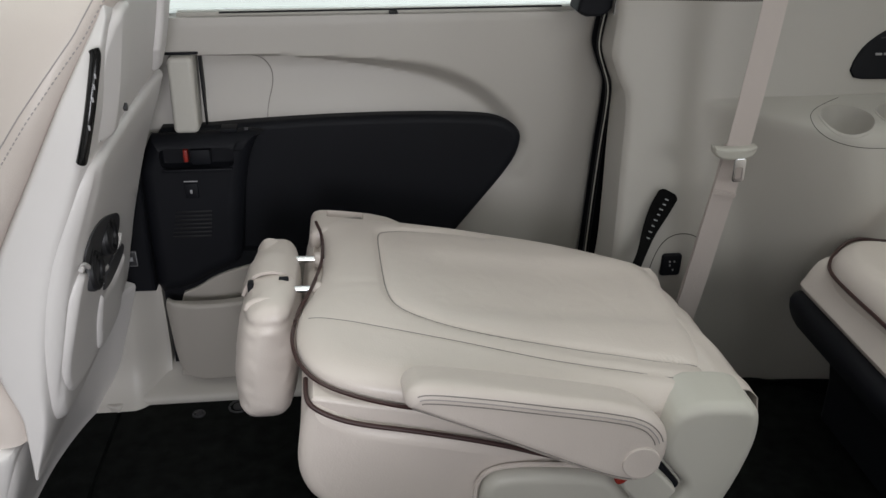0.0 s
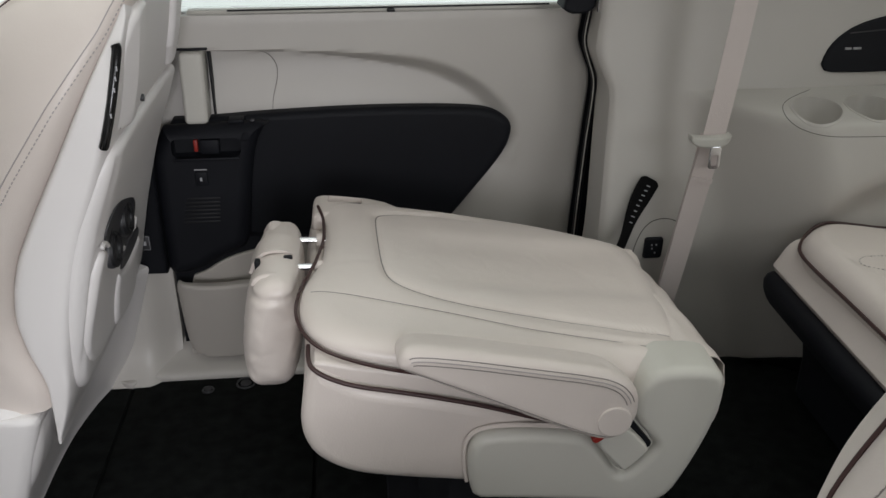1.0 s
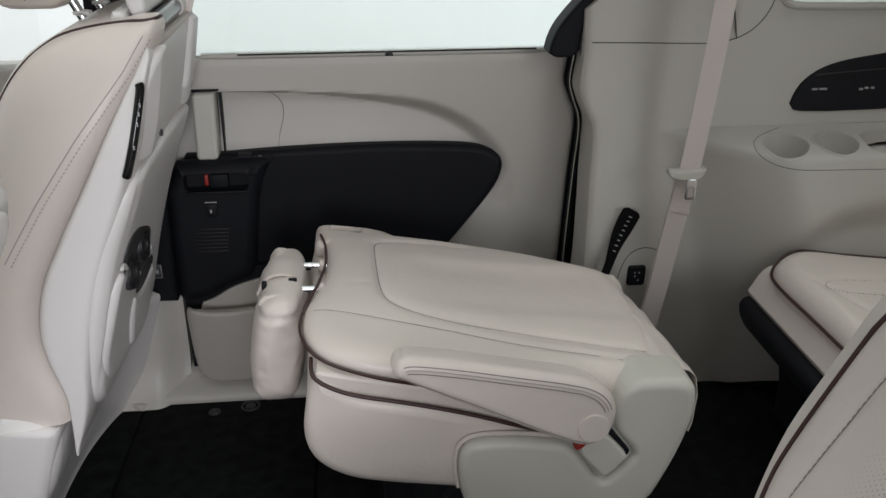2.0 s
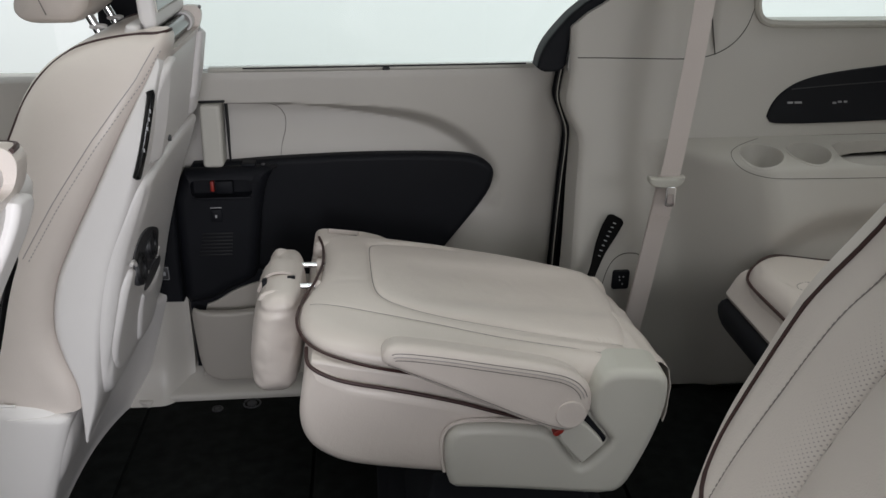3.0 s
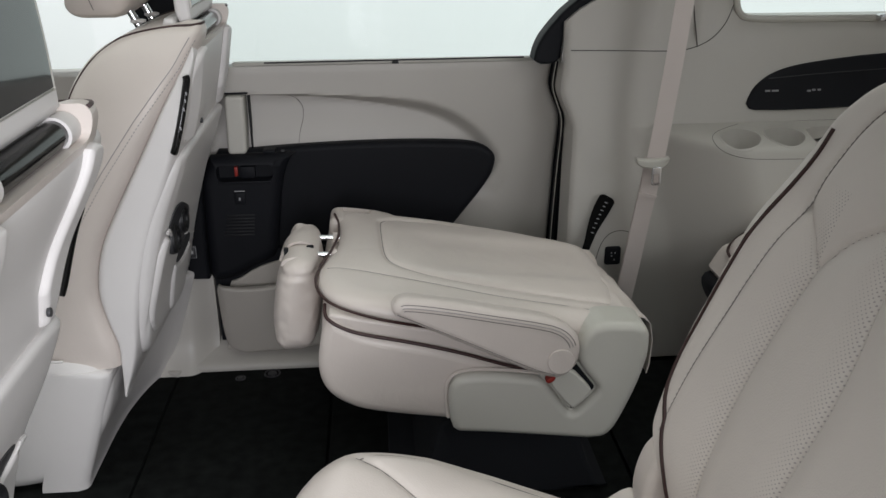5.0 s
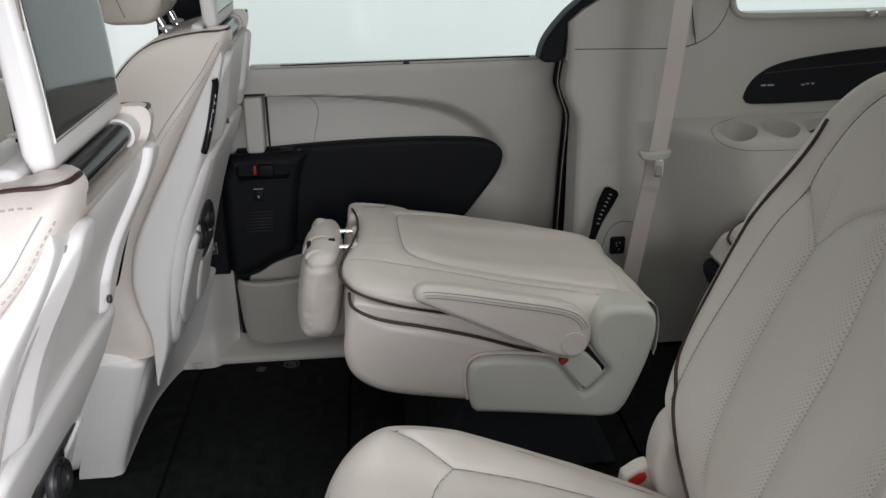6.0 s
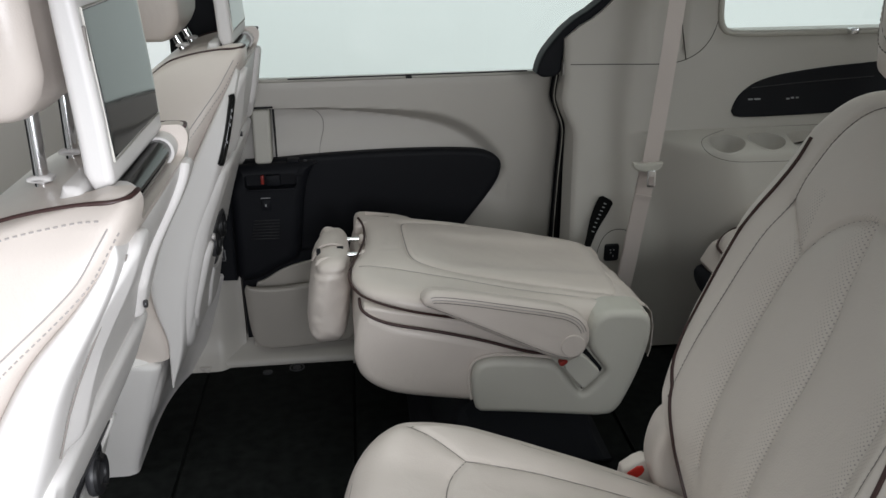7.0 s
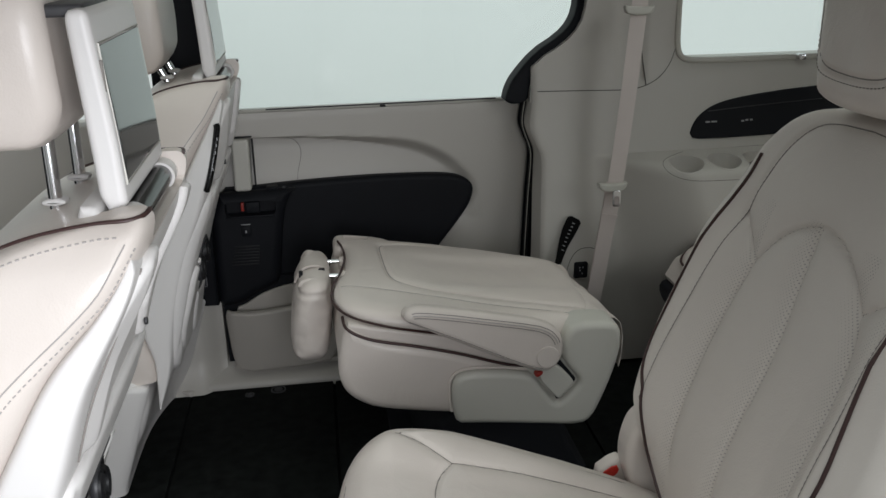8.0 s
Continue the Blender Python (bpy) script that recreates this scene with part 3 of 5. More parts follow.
bm.faces.new(rows[-1])
part("webbing", bm, STRAP, strap)
for k in range(8):
    t = 0.44 + 0.056 * k
    q = pts[int(t * (len(pts) - 1))].lerp(pts[int(t * (len(pts) - 1)) + 1], t * (len(pts) - 1) % 1)
    across = Vector((0.0032, -0.0005, -0.0012))
    part("letter_bar", tube([q + Vector((0.001, -0.0030, 0)) - strap.location - across * (0.75 + 0.25 * (k % 2)), q + Vector((0.001, -0.0030, 0)) - strap.location + across], 0.0013, 5, 0, False, 0.4), GREY, strap)

# seat belt
belt = thing("seat_belt", "beige seat belt hanging from its guide to the floor", "seat belt", (0.58, 0.60, 0.3))
o = belt.location.copy()
part("webbing", ribbon([Vector(q) - o for q in ((0.634, 0.645, 1.02), (0.624, 0.632, 0.96), (0.600, 0.605, 0.78), (0.574, 0.585, 0.60), (0.563, 0.585, 0.52), (0.548, 0.586, 0.42), (0.533, 0.592, 0.29), (0.522, 0.612, 0.17), (0.515, 0.64, 0.05))], 0.039, 0.002, (1, -0.15, 0)), WEB, belt)
part("lower_webbing", ribbon([Vector(q) - o for q in ((0.567, 0.589, 0.57), (0.560, 0.589, 0.50), (0.546, 0.592, 0.40), (0.530, 0.600, 0.27), (0.520, 0.622, 0.12), (0.516, 0.648, 0.03))], 0.040, 0.002, (1, -0.15, 0)), WEB, belt)
part("fold_stitching", ribbon([Vector(q) - o for q in ((0.5575, 0.5820, 0.4875), (0.5562, 0.5822, 0.4795))], 0.041, 0.003, (1, -0.15, 0), 0), WEB, belt)
part("tongue_grip", loft([(0.537, 0.590), (0.540, 0.573), (0.560, 0.563), (0.600, 0.562), (0.619, 0.571), (0.623, 0.589), (0.614, 0.583), (0.547, 0.583)], 0.566, 0.586, 0.004, 3, smooth=1, warp=lambda x, y, z: Vector((0.5585 + 0.9 * (x - 0.580), y, z - 0.012)) - o), COVER, belt, "beige plastic grip")
tongue = part("metal_tongue", loft(rrect(0.5565, 0.5775, 0.514, 0.556, 0.005), 0.560, 0.564, 0.001, 2, smooth=0, warp=lambda x, y, z: Vector((x, y, z)) - o), CHROME, belt, "bright metal tongue")
bpy.context.view_layer.update()
cut(tongue, loft(rrect(0.5610, 0.5730, 0.519, 0.541, 0.003), 0.54, 0.58, 0.001, 1, smooth=0))
part("guide", loft([(0.590, 1.008), (0.592, 0.990), (0.605, 0.983), (0.650, 0.981), (0.664, 0.988), (0.667, 1.006), (0.655, 1.002), (0.603, 1.003)], 0.628, 0.65, 0.005, 3, smooth=1, warp=lambda x, y, z: Vector((x, y, z)) - o), COVER, belt, "beige belt guide loop")

# window of the quarter
w2 = thing("window_2", "tinted rear quarter window", "window", (1.3, 0.80, 0.85), kind="structure")
bm = grid(lambda u, v: (0.78 + 1.2 * u, 0.825 - 0.05 * v, 0.82 + 0.33 * v), 2, 2)
for v in bm.verts:
    v.co -= w2.location
part("pane", bm, GLASS, w2).visible_shadow = False
part("window_frame", tube([Vector(q) - w2.location for q in ((0.792, 0.778, 1.14), (0.792, 0.778, 0.92), (0.796, 0.778, 0.872), (0.811, 0.778, 0.852), (0.84, 0.778, 0.845), (1.0, 0.778, 0.843), (1.95, 0.778, 0.840))], 0.008, 8, 2), COVER, w2)
part("lower_seal", tube([Vector(q) - w2.location for q in ((0.92, 0.778, 0.8465), (1.9, 0.778, 0.843))], 0.0022, 6, 0), RUBBER, w2)
part("clip", box(1.135 - 1.3, 1.155 - 1.3, 0.750 - 0.80, 0.775 - 0.80, 0.838 - 0.85, 0.854 - 0.85, 0.003), CHROME, w2, "small metal sunshade clip")

# sliding door with its trim
door = thing("sliding_door", "closed sliding door with beige and black trim panel", "car door", (0, 0.84, 0), kind="structure")


def dpart(name, bm, material, label="", parent=None):
    for v in bm.verts:
        v.co -= door.location
    return part(name, bm, material, parent or door, label)


dpart("door_skin", box(-0.64, 0.372, 0.898, 0.940, -0.25, 0.745, 0.004), PAINT)
ARCH_Z = [(-0.64, 0.690), (-0.35, 0.685), (-0.12, 0.677), (0.002, 0.669), (0.086, 0.655), (0.161, 0.622), (0.216, 0.578), (0.252, 0.532), (0.262, 0.495)]
ARCH_LINE = [(x / 60, curve_of(ARCH_Z, x / 60)) for x in range(-38, 15)] + [(0.252, 0.532), (0.262, 0.495), (0.245, 0.445)]


def door_y(x, z):
    """The beige door trim: a rolled belt line over a recess that runs out towards the rear."""
    y = 0.828 + 0.10 * max(0.0, z - 0.735) ** 1.2 * 4 + 0.010 * step(0.45, 0.1, z)
    if x < 0.262 and z < curve_of(ARCH_Z, x):
        d = near([ARCH_LINE], x, z)
        soft = 0.012 + 0.03 * step(-0.25, 0.15, x)
        y += 0.046 * step(0.0, soft, d) * (0.55 + 0.45 * step(0.55, 0.66, z)) * (1 - step(0.08, 0.24, x) * step(0.50, 0.40, z))
    return y


def door_point(u, v):
    z = 0.04 + 0.709 * v
    x1 = curve_of(SEAL_X, z) - 0.0045
    x = -0.62 + (x1 + 0.62) * u
    return (x, door_y(x, z) + 0.014 * math.exp(-(x1 - x) / 0.006), z)


dpart("upper_panel", grid(door_point, 170, 130, 0.02), PLASTIC, "beige plastic door panel with a recessed armrest zone")
dpart("panel_joint", tube([(x, door_y(x, z) - 0.0002, z) for x, z in ((-0.355, 0.683), (-0.29, 0.681), (-0.25, 0.672), (-0.228, 0.648), (-0.227, 0.618), (-0.238, 0.585), (-0.242, 0.555))], 0.0009, 5, 2), SEAM, "thin dark joint")
dpart("dark_insert", loft([(-0.482, 0.548), (-0.36, 0.549), (-0.26, 0.556), (-0.06, 0.562), (0.12, 0.559), (0.205, 0.550), (0.240, 0.525), (0.243, 0.50), (0.228, 0.455), (0.141, 0.345), (0.05, 0.23), (-0.03, 0.04), (-0.482, 0.04)],
                          0.822, 0.872, 0.014, 5, smooth=2, count=220), BLACK, "black soft-touch insert")
sw = dpart("switch_console", loft([(-0.482, 0.30), (-0.482, 0.544), (-0.36, 0.546), (-0.24, 0.551), (-0.265, 0.53), (-0.285, 0.47), (-0.30, 0.35), (-0.307, 0.285), (-0.34, 0.266), (-0.375, 0.252), (-0.405, 0.232), (-0.44, 0.222), (-0.482, 0.22)], 0.780, 0.84, 0.030, 8, smooth=1, count=160), BLACK, "black switch console")
cut(sw, box(-0.436, -0.303, 0.70, 0.806, 0.486, 0.524, 0.010))


def sub(name, bm, material, label=""):
    for v in bm.verts:
        v.co -= door.location
    return part(name, bm, material, sw, label)


sub("pull_cup", box(-0.438, -0.301, 0.803, 0.808, 0.484, 0.526), BLACK, "recess of the inner door pull")
sub("lock_lever", box(-0.395, -0.387, 0.790, 0.806, 0.494, 0.518, 0.002), DEEPRED, "orange-red lock marker")
sub("release_lever", box(-0.382, -0.345, 0.784, 0.806, 0.490, 0.520, 0.004), BLACK, "black release lever")
sub("lower_lip", box(-0.434, -0.306, 0.774, 0.786, 0.480, 0.486, 0.002), BLACK)
sub("heater_switch", box(-0.398, -0.373, 0.776, 0.785, 0.427, 0.457, 0.003), BLACK, "seat heater switch")
sub("heater_symbol", box(-0.388, -0.384, 0.7745, 0.7765, 0.438, 0.445, 0.0004), GREY)
sub("switch_mark", box(-0.398, -0.373, 0.7785, 0.7805, 0.4595, 0.4615, 0.0003), GREY)
for k in range(7):
    z = 0.345 + 0.0085 * k
    sub("speaker_slot", box(-0.432 + 0.002 * k, -0.360 + 0.001 * k, 0.7788, 0.7815, z, z + 0.0045, 0.001), RUBBER)
sub("window_switch", box(-0.325, -0.295, 0.80, 0.83, 0.5465, 0.5535, 0.002), BLACK, "window switch")
sub("switch_dot", box(-0.282, -0.274, 0.802, 0.81, 0.5485, 0.5525, 0.001), DARKGREY)
dpart("grab_handle", loft([(x + 0.02 * (z - 0.54), z) for x, z in rrect(-0.408, -0.363, 0.545, 0.685, 0.009)], 0.803, 0.866, 0.007, 4, smooth=0), COVER, "upright beige grab handle")
# two black strips paint the shade beside and above the grab handle
dpart("handle_gap", box(-0.3555, -0.3525, 0.838, 0.868, 0.55, 0.687, 0.001), BLACK)
dpart("handle_shadow_gap", box(-0.41, -0.352, 0.822, 0.86, 0.686, 0.690, 0.001), BLACK)
dpart("map_pocket", pillow([(-0.463, 0.226), (-0.460, 0.15), (-0.456, 0.09), (-0.446, 0.055), (-0.42, 0.041), (-0.39, 0.038), (-0.25, 0.045), (-0.16, 0.06), (-0.15, 0.245), (-0.25, 0.234), (-0.34, 0.222), (-0.39, 0.220), (-0.44, 0.224)],
                           lambda u, v, w: (u, 0.765 - w * (0.5 + 0.5 * step(-0.47, -0.40, u)) - 0.012 * (v - 0.04) / 0.2 + 0.02 * step(-0.44, -0.47, u), v), 0.022, 0.008, 0.008, 16, 130, 0.003, smooth=1), POCKET, "beige moulded map pocket")
dpart("pocket_back", box(-0.47, -0.14, 0.802, 0.83, 0.03, 0.30), BLACK)
dpart("pocket_bottom", box(-0.45, -0.15, 0.755, 0.80, 0.045, 0.06, 0.003), POCKET)
dpart("pocket_inner", loft([(-0.44, 0.10), (-0.44, 0.215), (-0.405, 0.226), (-0.37, 0.250), (-0.32, 0.268), (-0.25, 0.280), (-0.15, 0.287), (-0.15, 0.10)], 0.792, 0.802, 0.003, 3, smooth=1, count=80), POCKET, "inner wall of the map pocket")
dpart("sill_strip", box(-0.385, 0.335, 0.846, 0.870, 0.7475, 0.7555, 0.002), COVER, "window sill strip")
dpart("sill_gap", tube([(-0.31, 0.845, 0.7545), (0.0, 0.845, 0.7555), (0.31, 0.845, 0.7565)], 0.0018, 6, 0), RUBBER)
dpart("sunshade_clip", box(-0.008, 0.008, 0.832, 0.85, 0.736, 0.7535, 0.003), RUBBER, "small black sunshade clip")

w1 = thing("window_1", "tinted sliding door window", "window", (0, 0.87, 0.75), kind="structure")
bm = grid(lambda u, v: (-0.55 + 1.15 * u, 0.880 - 0.10 * v * v, 0.745 + 0.53 * v), 4, 6)
for v in bm.verts:
    v.co -= w1.location
part("pane", bm, GLASS, w1).visible_shadow = False
w3 = thing("window_3", "front passenger door window", "window", (-1.2, 0.87, 0.72), kind="structure")
bm = grid(lambda u, v: (-1.85 + 1.15 * u, 0.880 - 0.10 * v * v, 0.715 + 0.55 * v), 4, 6)
for v in bm.verts:
    v.co -= w3.location
part("pane", bm, CLEAR, w3).visible_shadow = False

structure("trim_window_frame", loft([(0.318, 0.752), (0.326, 0.79), (0.345, 0.825), (0.40, 0.886), (0.466, 0.925), (0.50, 0.962), (0.512, 1.01), (0.52, 1.27), (0.56, 1.27), (0.548, 1.01), (0.53, 0.94), (0.47, 0.892), (0.405, 0.852), (0.385, 0.80), (0.382, 0.752)],
                                    0.765, 0.83, 0.006, 3, smooth=1, count=120), BLACK, "black window frame along the pillar")
structure("trim_frame_bead", tube([(0.386, 0.762, 0.757), (0.388, 0.762, 0.80), (0.408, 0.762, 0.848), (0.472, 0.762, 0.888), (0.533, 0.762, 0.936), (0.551, 0.762, 1.01)], 0.0025, 6), CHROME, "thin bright bead beside the window frame")
# black box added to stop light through the door gap and stand for its shade
structure("pillar_gap_backing", box(0.36, 0.42, 0.845, 0.885, -0.02, 0.76), BLACK, "dark door gap behind the seal")
structure("trim_door_seal", tube([(x, 0.815 - 0.01 * z, z) for x, z in SEAL], 0.0062, 8), RUBBER, "black rubber door seal")
structure("trim_seal_lip", tube([(x - 0.003, 0.8065 - 0.01 * z, z) for x, z in SEAL], 0.0012, 6), COVER, "pale lip of the rubber door seal")

# front pillar trim and door sill
structure("pillar_lower_trim", grid(lambda u, v: (-0.72 + 0.245 * u + 0.0 * v, 0.756 + 0.045 * step(0.72, 1.0, u) - 0.050 * max(0.0, 1 - v / 0.42) ** 2.2, 0.24 * v), 24, 24, 0.06), PLASTIC, "beige lower pillar trim with a coved foot")
structure("pillar_trim", loft([(-0.72, 0.24), (-0.478, 0.236), (-0.472, 0.60), (-0.452, 0.74), (-0.443, 1.27), (-0.57, 1.27), (-0.58, 0.72), (-0.72, 0.70)], 0.768, 0.83, 0.008, 3, smooth=0), BLACK, "black pillar trim")
ps = thing("pillar_switch", "small black seat switch on the pillar trim", "switch", (-0.512, 0.766, 0.314))
part("housing", box(-0.0105, 0.0105, -0.006, 0.003, -0.015, 0.015, 0.002), DARKGREY, ps)
part("rim", tube([(-0.0105, -0.006, -0.015), (0.0105, -0.006, -0.015), (0.0105, -0.006, 0.015), (-0.0105, -0.006, 0.015)], 0.0007, 5, 0, True), GREY, ps)
part("symbol", box(-0.004, 0.004, -0.0072, -0.005, -0.005, 0.004, 0.0003), GREY, ps)
structure("trim_door_sill", loft([(0.722, 0.0), (0.724, 0.012), (0.732, 0.018), (0.752, 0.024), (0.775, 0.034), (0.80, 0.052), (0.88, 0.056), (0.88, -0.03), (0.737, -0.03)], -0.72, 0.40, 0.003, 2, smooth=1, axis="x"), PLASTIC, "beige plastic door sill strip")
structure("trim_sill_tab", loft([(-0.63, 0.76), (-0.605, 0.722), (-0.585, 0.705), (-0.568, 0.706), (-0.556, 0.728), (-0.53, 0.76)], -0.004, 0.012, 0.004, 3, smooth=2, axis="z"), PLASTIC, "beige tab of the sill trim")
fdoor = structure("wall_front_door", box(-1.95, -0.72, 0.82, 0.93, -0.25, 0.738, 0.01), PLASTIC, "beige front passenger door trim")
structure("wall_roof_rail", box(-1.2, 2.2, 0.79, 0.86, 1.235, 1.325, 0.01), HEADLINER, "cloth-covered roof rail above the windows")
structure("wall_quarter_skin", box(0.40, 2.2, 0.86, 0.93, -0.25, 0.80, 0.01), PAINT, "white outer body panel")

for x, y, r in ((-0.412, 0.683, 0.011), (-0.335, 0.70, 0.019)):
    bolt = thing("floor_anchor", "round dark floor anchor set in the carpet", "floor anchor", (x, y, 0.0), "floor anchors")
    part("ring", tube([(r * math.cos(a), r * math.sin(a), 0.001) for a in [2 * math.pi * k / 20 for k in range(20)]], 0.0022, 6, 0, True), DARKGREY, bolt)
    part("cap", disc((0, 0, 0.001), r * 0.6, 0.004, "z", 20, 0.001), DARKGREY, bolt)


# ---- seats ----
def maker(s):
    """part() in world places for the thing s."""
    def p(name, bm, m, label="", parent=None, smooth=50):
        for v in bm.verts:
            v.co -= s.location
        return part(name, bm, m, parent or s, label, smooth)
    return p


def grooved(lines, depth, width):
    def f(u, v):
        d = near(lines, u, v)
        return -depth * math.exp(-(d / width) ** 2)
    return f


def smooth_line(line, n=2):
    return [(q.x, q.y) for q in chaikin([(u, v, 0) for u, v in line], n, False)]


def resample_open(line, n):
    """n + 1 even steps along an open line of (x, z)."""
    return [(lerp([(k / (len(line) - 1), q[0]) for k, q in enumerate(line)], i / n), lerp([(k / (len(line) - 1), q[1]) for k, q in enumerate(line)], i / n)) for i in range(n + 1)]


def folded_seat():
    s = thing("folded_seat", "ivory leather captain's seat with its backrest folded flat", "car seat", (0.13, 0.36, 0.0))
    p = maker(s)
    # lower cushion
    p("cushion", loft([(-0.150, 0.448), (-0.160, 0.425), (-0.169, 0.38), (-0.173, 0.335), (-0.158, 0.292), (-0.117, 0.262), (-0.068, 0.246), (0.068, 0.224), (0.20, 0.208), (0.36, 0.20), (0.38, 0.30), (0.154, 0.336), (0.084, 0.367), (-0.014, 0.394), (-0.091, 0.410), (-0.128, 0.432)],
                      0.10, 0.60, 0.02, 6, smooth=2, count=150, mids=14,
                      warp=lambda x, y, z: (x + 0.006 * math.sin(9 * y) * step(0.2, 0.4, z), y - 0.004 * math.sin(14 * x + 2) * step(0.23, 0.30, z), z)), LEATHER)
    p("cushion_top", loft([(-0.148, 0.446), (-0.142, 0.432), (-0.10, 0.408), (-0.014, 0.388), (0.15, 0.33), (0.34, 0.30), (0.34, 0.36), (0.10, 0.394), (-0.05, 0.427), (-0.10, 0.438), (-0.136, 0.448)], 0.109, 0.59, 0.006, 4, smooth=2, count=120, mids=10), LEATHER)
    cp = [(-0.152, 0.150, 0.447), (-0.151, 0.118, 0.445), (-0.146, 0.104, 0.440), (-0.126, 0.101, 0.426), (-0.091, 0.0995, 0.411), (-0.014, 0.0995, 0.394), (0.084, 0.0995, 0.367), (0.15, 0.1005, 0.342), (0.20, 0.101, 0.327), (0.27, 0.104, 0.312)]
    p("cushion_piping", tube(cp, 0.0032, 8), PIPING, "dark burgundy piping")

    # backrest, lying face down
    def slope(x):
        return 0.479 - 0.125 * (x + 0.15)

    THICK = [(-0.17, 0.030), (-0.11, 0.030), (-0.04, 0.038), (0.10, 0.050), (0.30, 0.060), (0.42, 0.060)]

    def place(u, v, w):
        belly = 0.005 * step(0.16, 0.30, v) * (1 - step(0.45, 0.62, v)) * step(-0.16, -0.05, u)
        back = max(0.0, 0.062 - w)
        return (u, v, slope(u) - back / 0.062 * curve_of(THICK, u) + max(0.0, w - 0.062) + (belly - 0.004 * step(0.56, 0.61, v)) * (1 - back / 0.062))

    inlay = [(0.41, 0.184), (0.36, 0.189), (0.283, 0.197), (0.19, 0.212), (0.12, 0.225), (0.063, 0.238), (0.012, 0.258), (-0.018, 0.274), (-0.036, 0.296), (-0.044, 0.335), (-0.048, 0.42), (-0.050, 0.495), (-0.047, 0.520), (-0.03, 0.530), (0.003, 0.539), (0.12, 0.536), (0.29, 0.51), (0.40, 0.47)]
    bolster = [(-0.150, 0.250), (-0.10, 0.240), (-0.06, 0.230), (0.0, 0.217), (0.075, 0.198), (0.13, 0.184), (0.183, 0.170), (0.292, 0.151), (0.345, 0.146), (0.41, 0.144)]
    tuck = [(-0.135, 0.335), (-0.09, 0.345), (-0.05, 0.35)]
    gi, gb = smooth_line(inlay), smooth_line(bolster)

    def relief(u, v):
        d = near([gi], u, v)
        dish = 0.010 * math.exp(-(((u - 0.215) / 0.17) ** 6 + ((v - 0.365) / 0.088) ** 6))
        wr = 0.0016 * noise.noise(Vector((u * 14, v * 14, 1.3)))
        return -0.0055 * math.exp(-(d / 0.005) ** 2) - 0.003 * math.exp(-(d / 0.016) ** 2) - 0.0022 * math.exp(-(near([gb], u, v) / 0.005) ** 2) + 0.0025 * math.exp(-((near([gb], u, v) - 0.014) / 0.008) ** 2) * step(0.10, 0.30, u) - dish + wr - 0.0022 * math.exp(-(near([tuck], u, v) / 0.008) ** 2)

    out = [(-0.150, 0.545), (-0.137, 0.505), (-0.134, 0.40), (-0.146, 0.335), (-0.164, 0.28), (-0.167, 0.22), (-0.159, 0.178), (-0.140, 0.143), (-0.108, 0.120), (-0.05, 0.109), (0.10, 0.106), (0.28, 0.106), (0.365, 0.115), (0.40, 0.16), (0.410, 0.30), (0.408, 0.43), (0.397, 0.495), (0.28, 0.545), (0.12, 0.580), (-0.04, 0.598), (-0.12, 0.585)]
    p("backrest", pillow(out, place, 0.062, 0.046, 0.043, 64, 280, 0.006, relief, center=(0.12, 0.36)), LEATHER)
    top_of = skin(out, 0.062, 0.046, 0.043, relief)
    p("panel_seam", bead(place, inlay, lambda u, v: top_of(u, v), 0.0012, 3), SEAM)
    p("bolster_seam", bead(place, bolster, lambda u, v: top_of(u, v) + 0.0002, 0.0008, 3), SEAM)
    pipe = [(-0.148, 0.548), (-0.138, 0.505), (-0.1345, 0.45), (-0.136, 0.40), (-0.148, 0.335), (-0.166, 0.28), (-0.1725, 0.22), (-0.1645, 0.176), (-0.1445, 0.138), (-0.111, 0.1145), (-0.055, 0.103), (0.02, 0.1005), (0.10, 0.1005)]
    drop = [(-0.05, 0.007), (0.10, 0.008), (0.13, 0.014), (0.18, 0.020), (0.24, 0.026), (0.31, 0.040), (0.37, 0.054), (0.6, 0.056)]
    p("backrest_piping", bead(place, pipe, lambda u, v: lerp(drop, v), 0.0027), PIPING, "dark burgundy piping")
    # far front corner with the release handle
    rel = p("release_block", loft([(-0.160, 0.43), (-0.160, 0.462), (-0.150, 0.4735), (-0.12, 0.472), (-0.04, 0.460), (0.0, 0.440), (-0.03, 0.43)], 0.52, 0.611, 0.013, 5, smooth=1, count=70), LEATHER)
    cut(rel, box(-0.132, -0.070, 0.574, 0.602, 0.455, 0.50, 0.004))
    p("release_pull", box(-0.129, -0.073, 0.577, 0.599, 0.453, 0.459, 0.003), SEAM, "grey release pull in a recess", rel)

    # armrest
    top = [(-0.036, 0.482), (-0.026, 0.496), (-0.008, 0.4995), (0.06, 0.488), (0.125, 0.474), (0.23, 0.452), (0.262, 0.438), (0.280, 0.418), (0.2875, 0.395), (0.285, 0.365), (0.268, 0.341), (0.245, 0.334), (0.212, 0.344), (0.14, 0.380), (0.07, 0.416), (-0.020, 0.462), (-0.034, 0.470)]
    def tilt(x, y, z):
        return (x, y, z - 0.36 * max(0.0, y - 0.062) * step(0.34, 0.42, z))

    arm = p("armrest", loft(top, 0.042, 0.134, 0.016, 7, smooth=1, count=160, warp=tilt), LEATHER, "padded leather armrest")
    ring = resample(chaikin([(q[0], q[1], 0) for q in top], 1), 160)
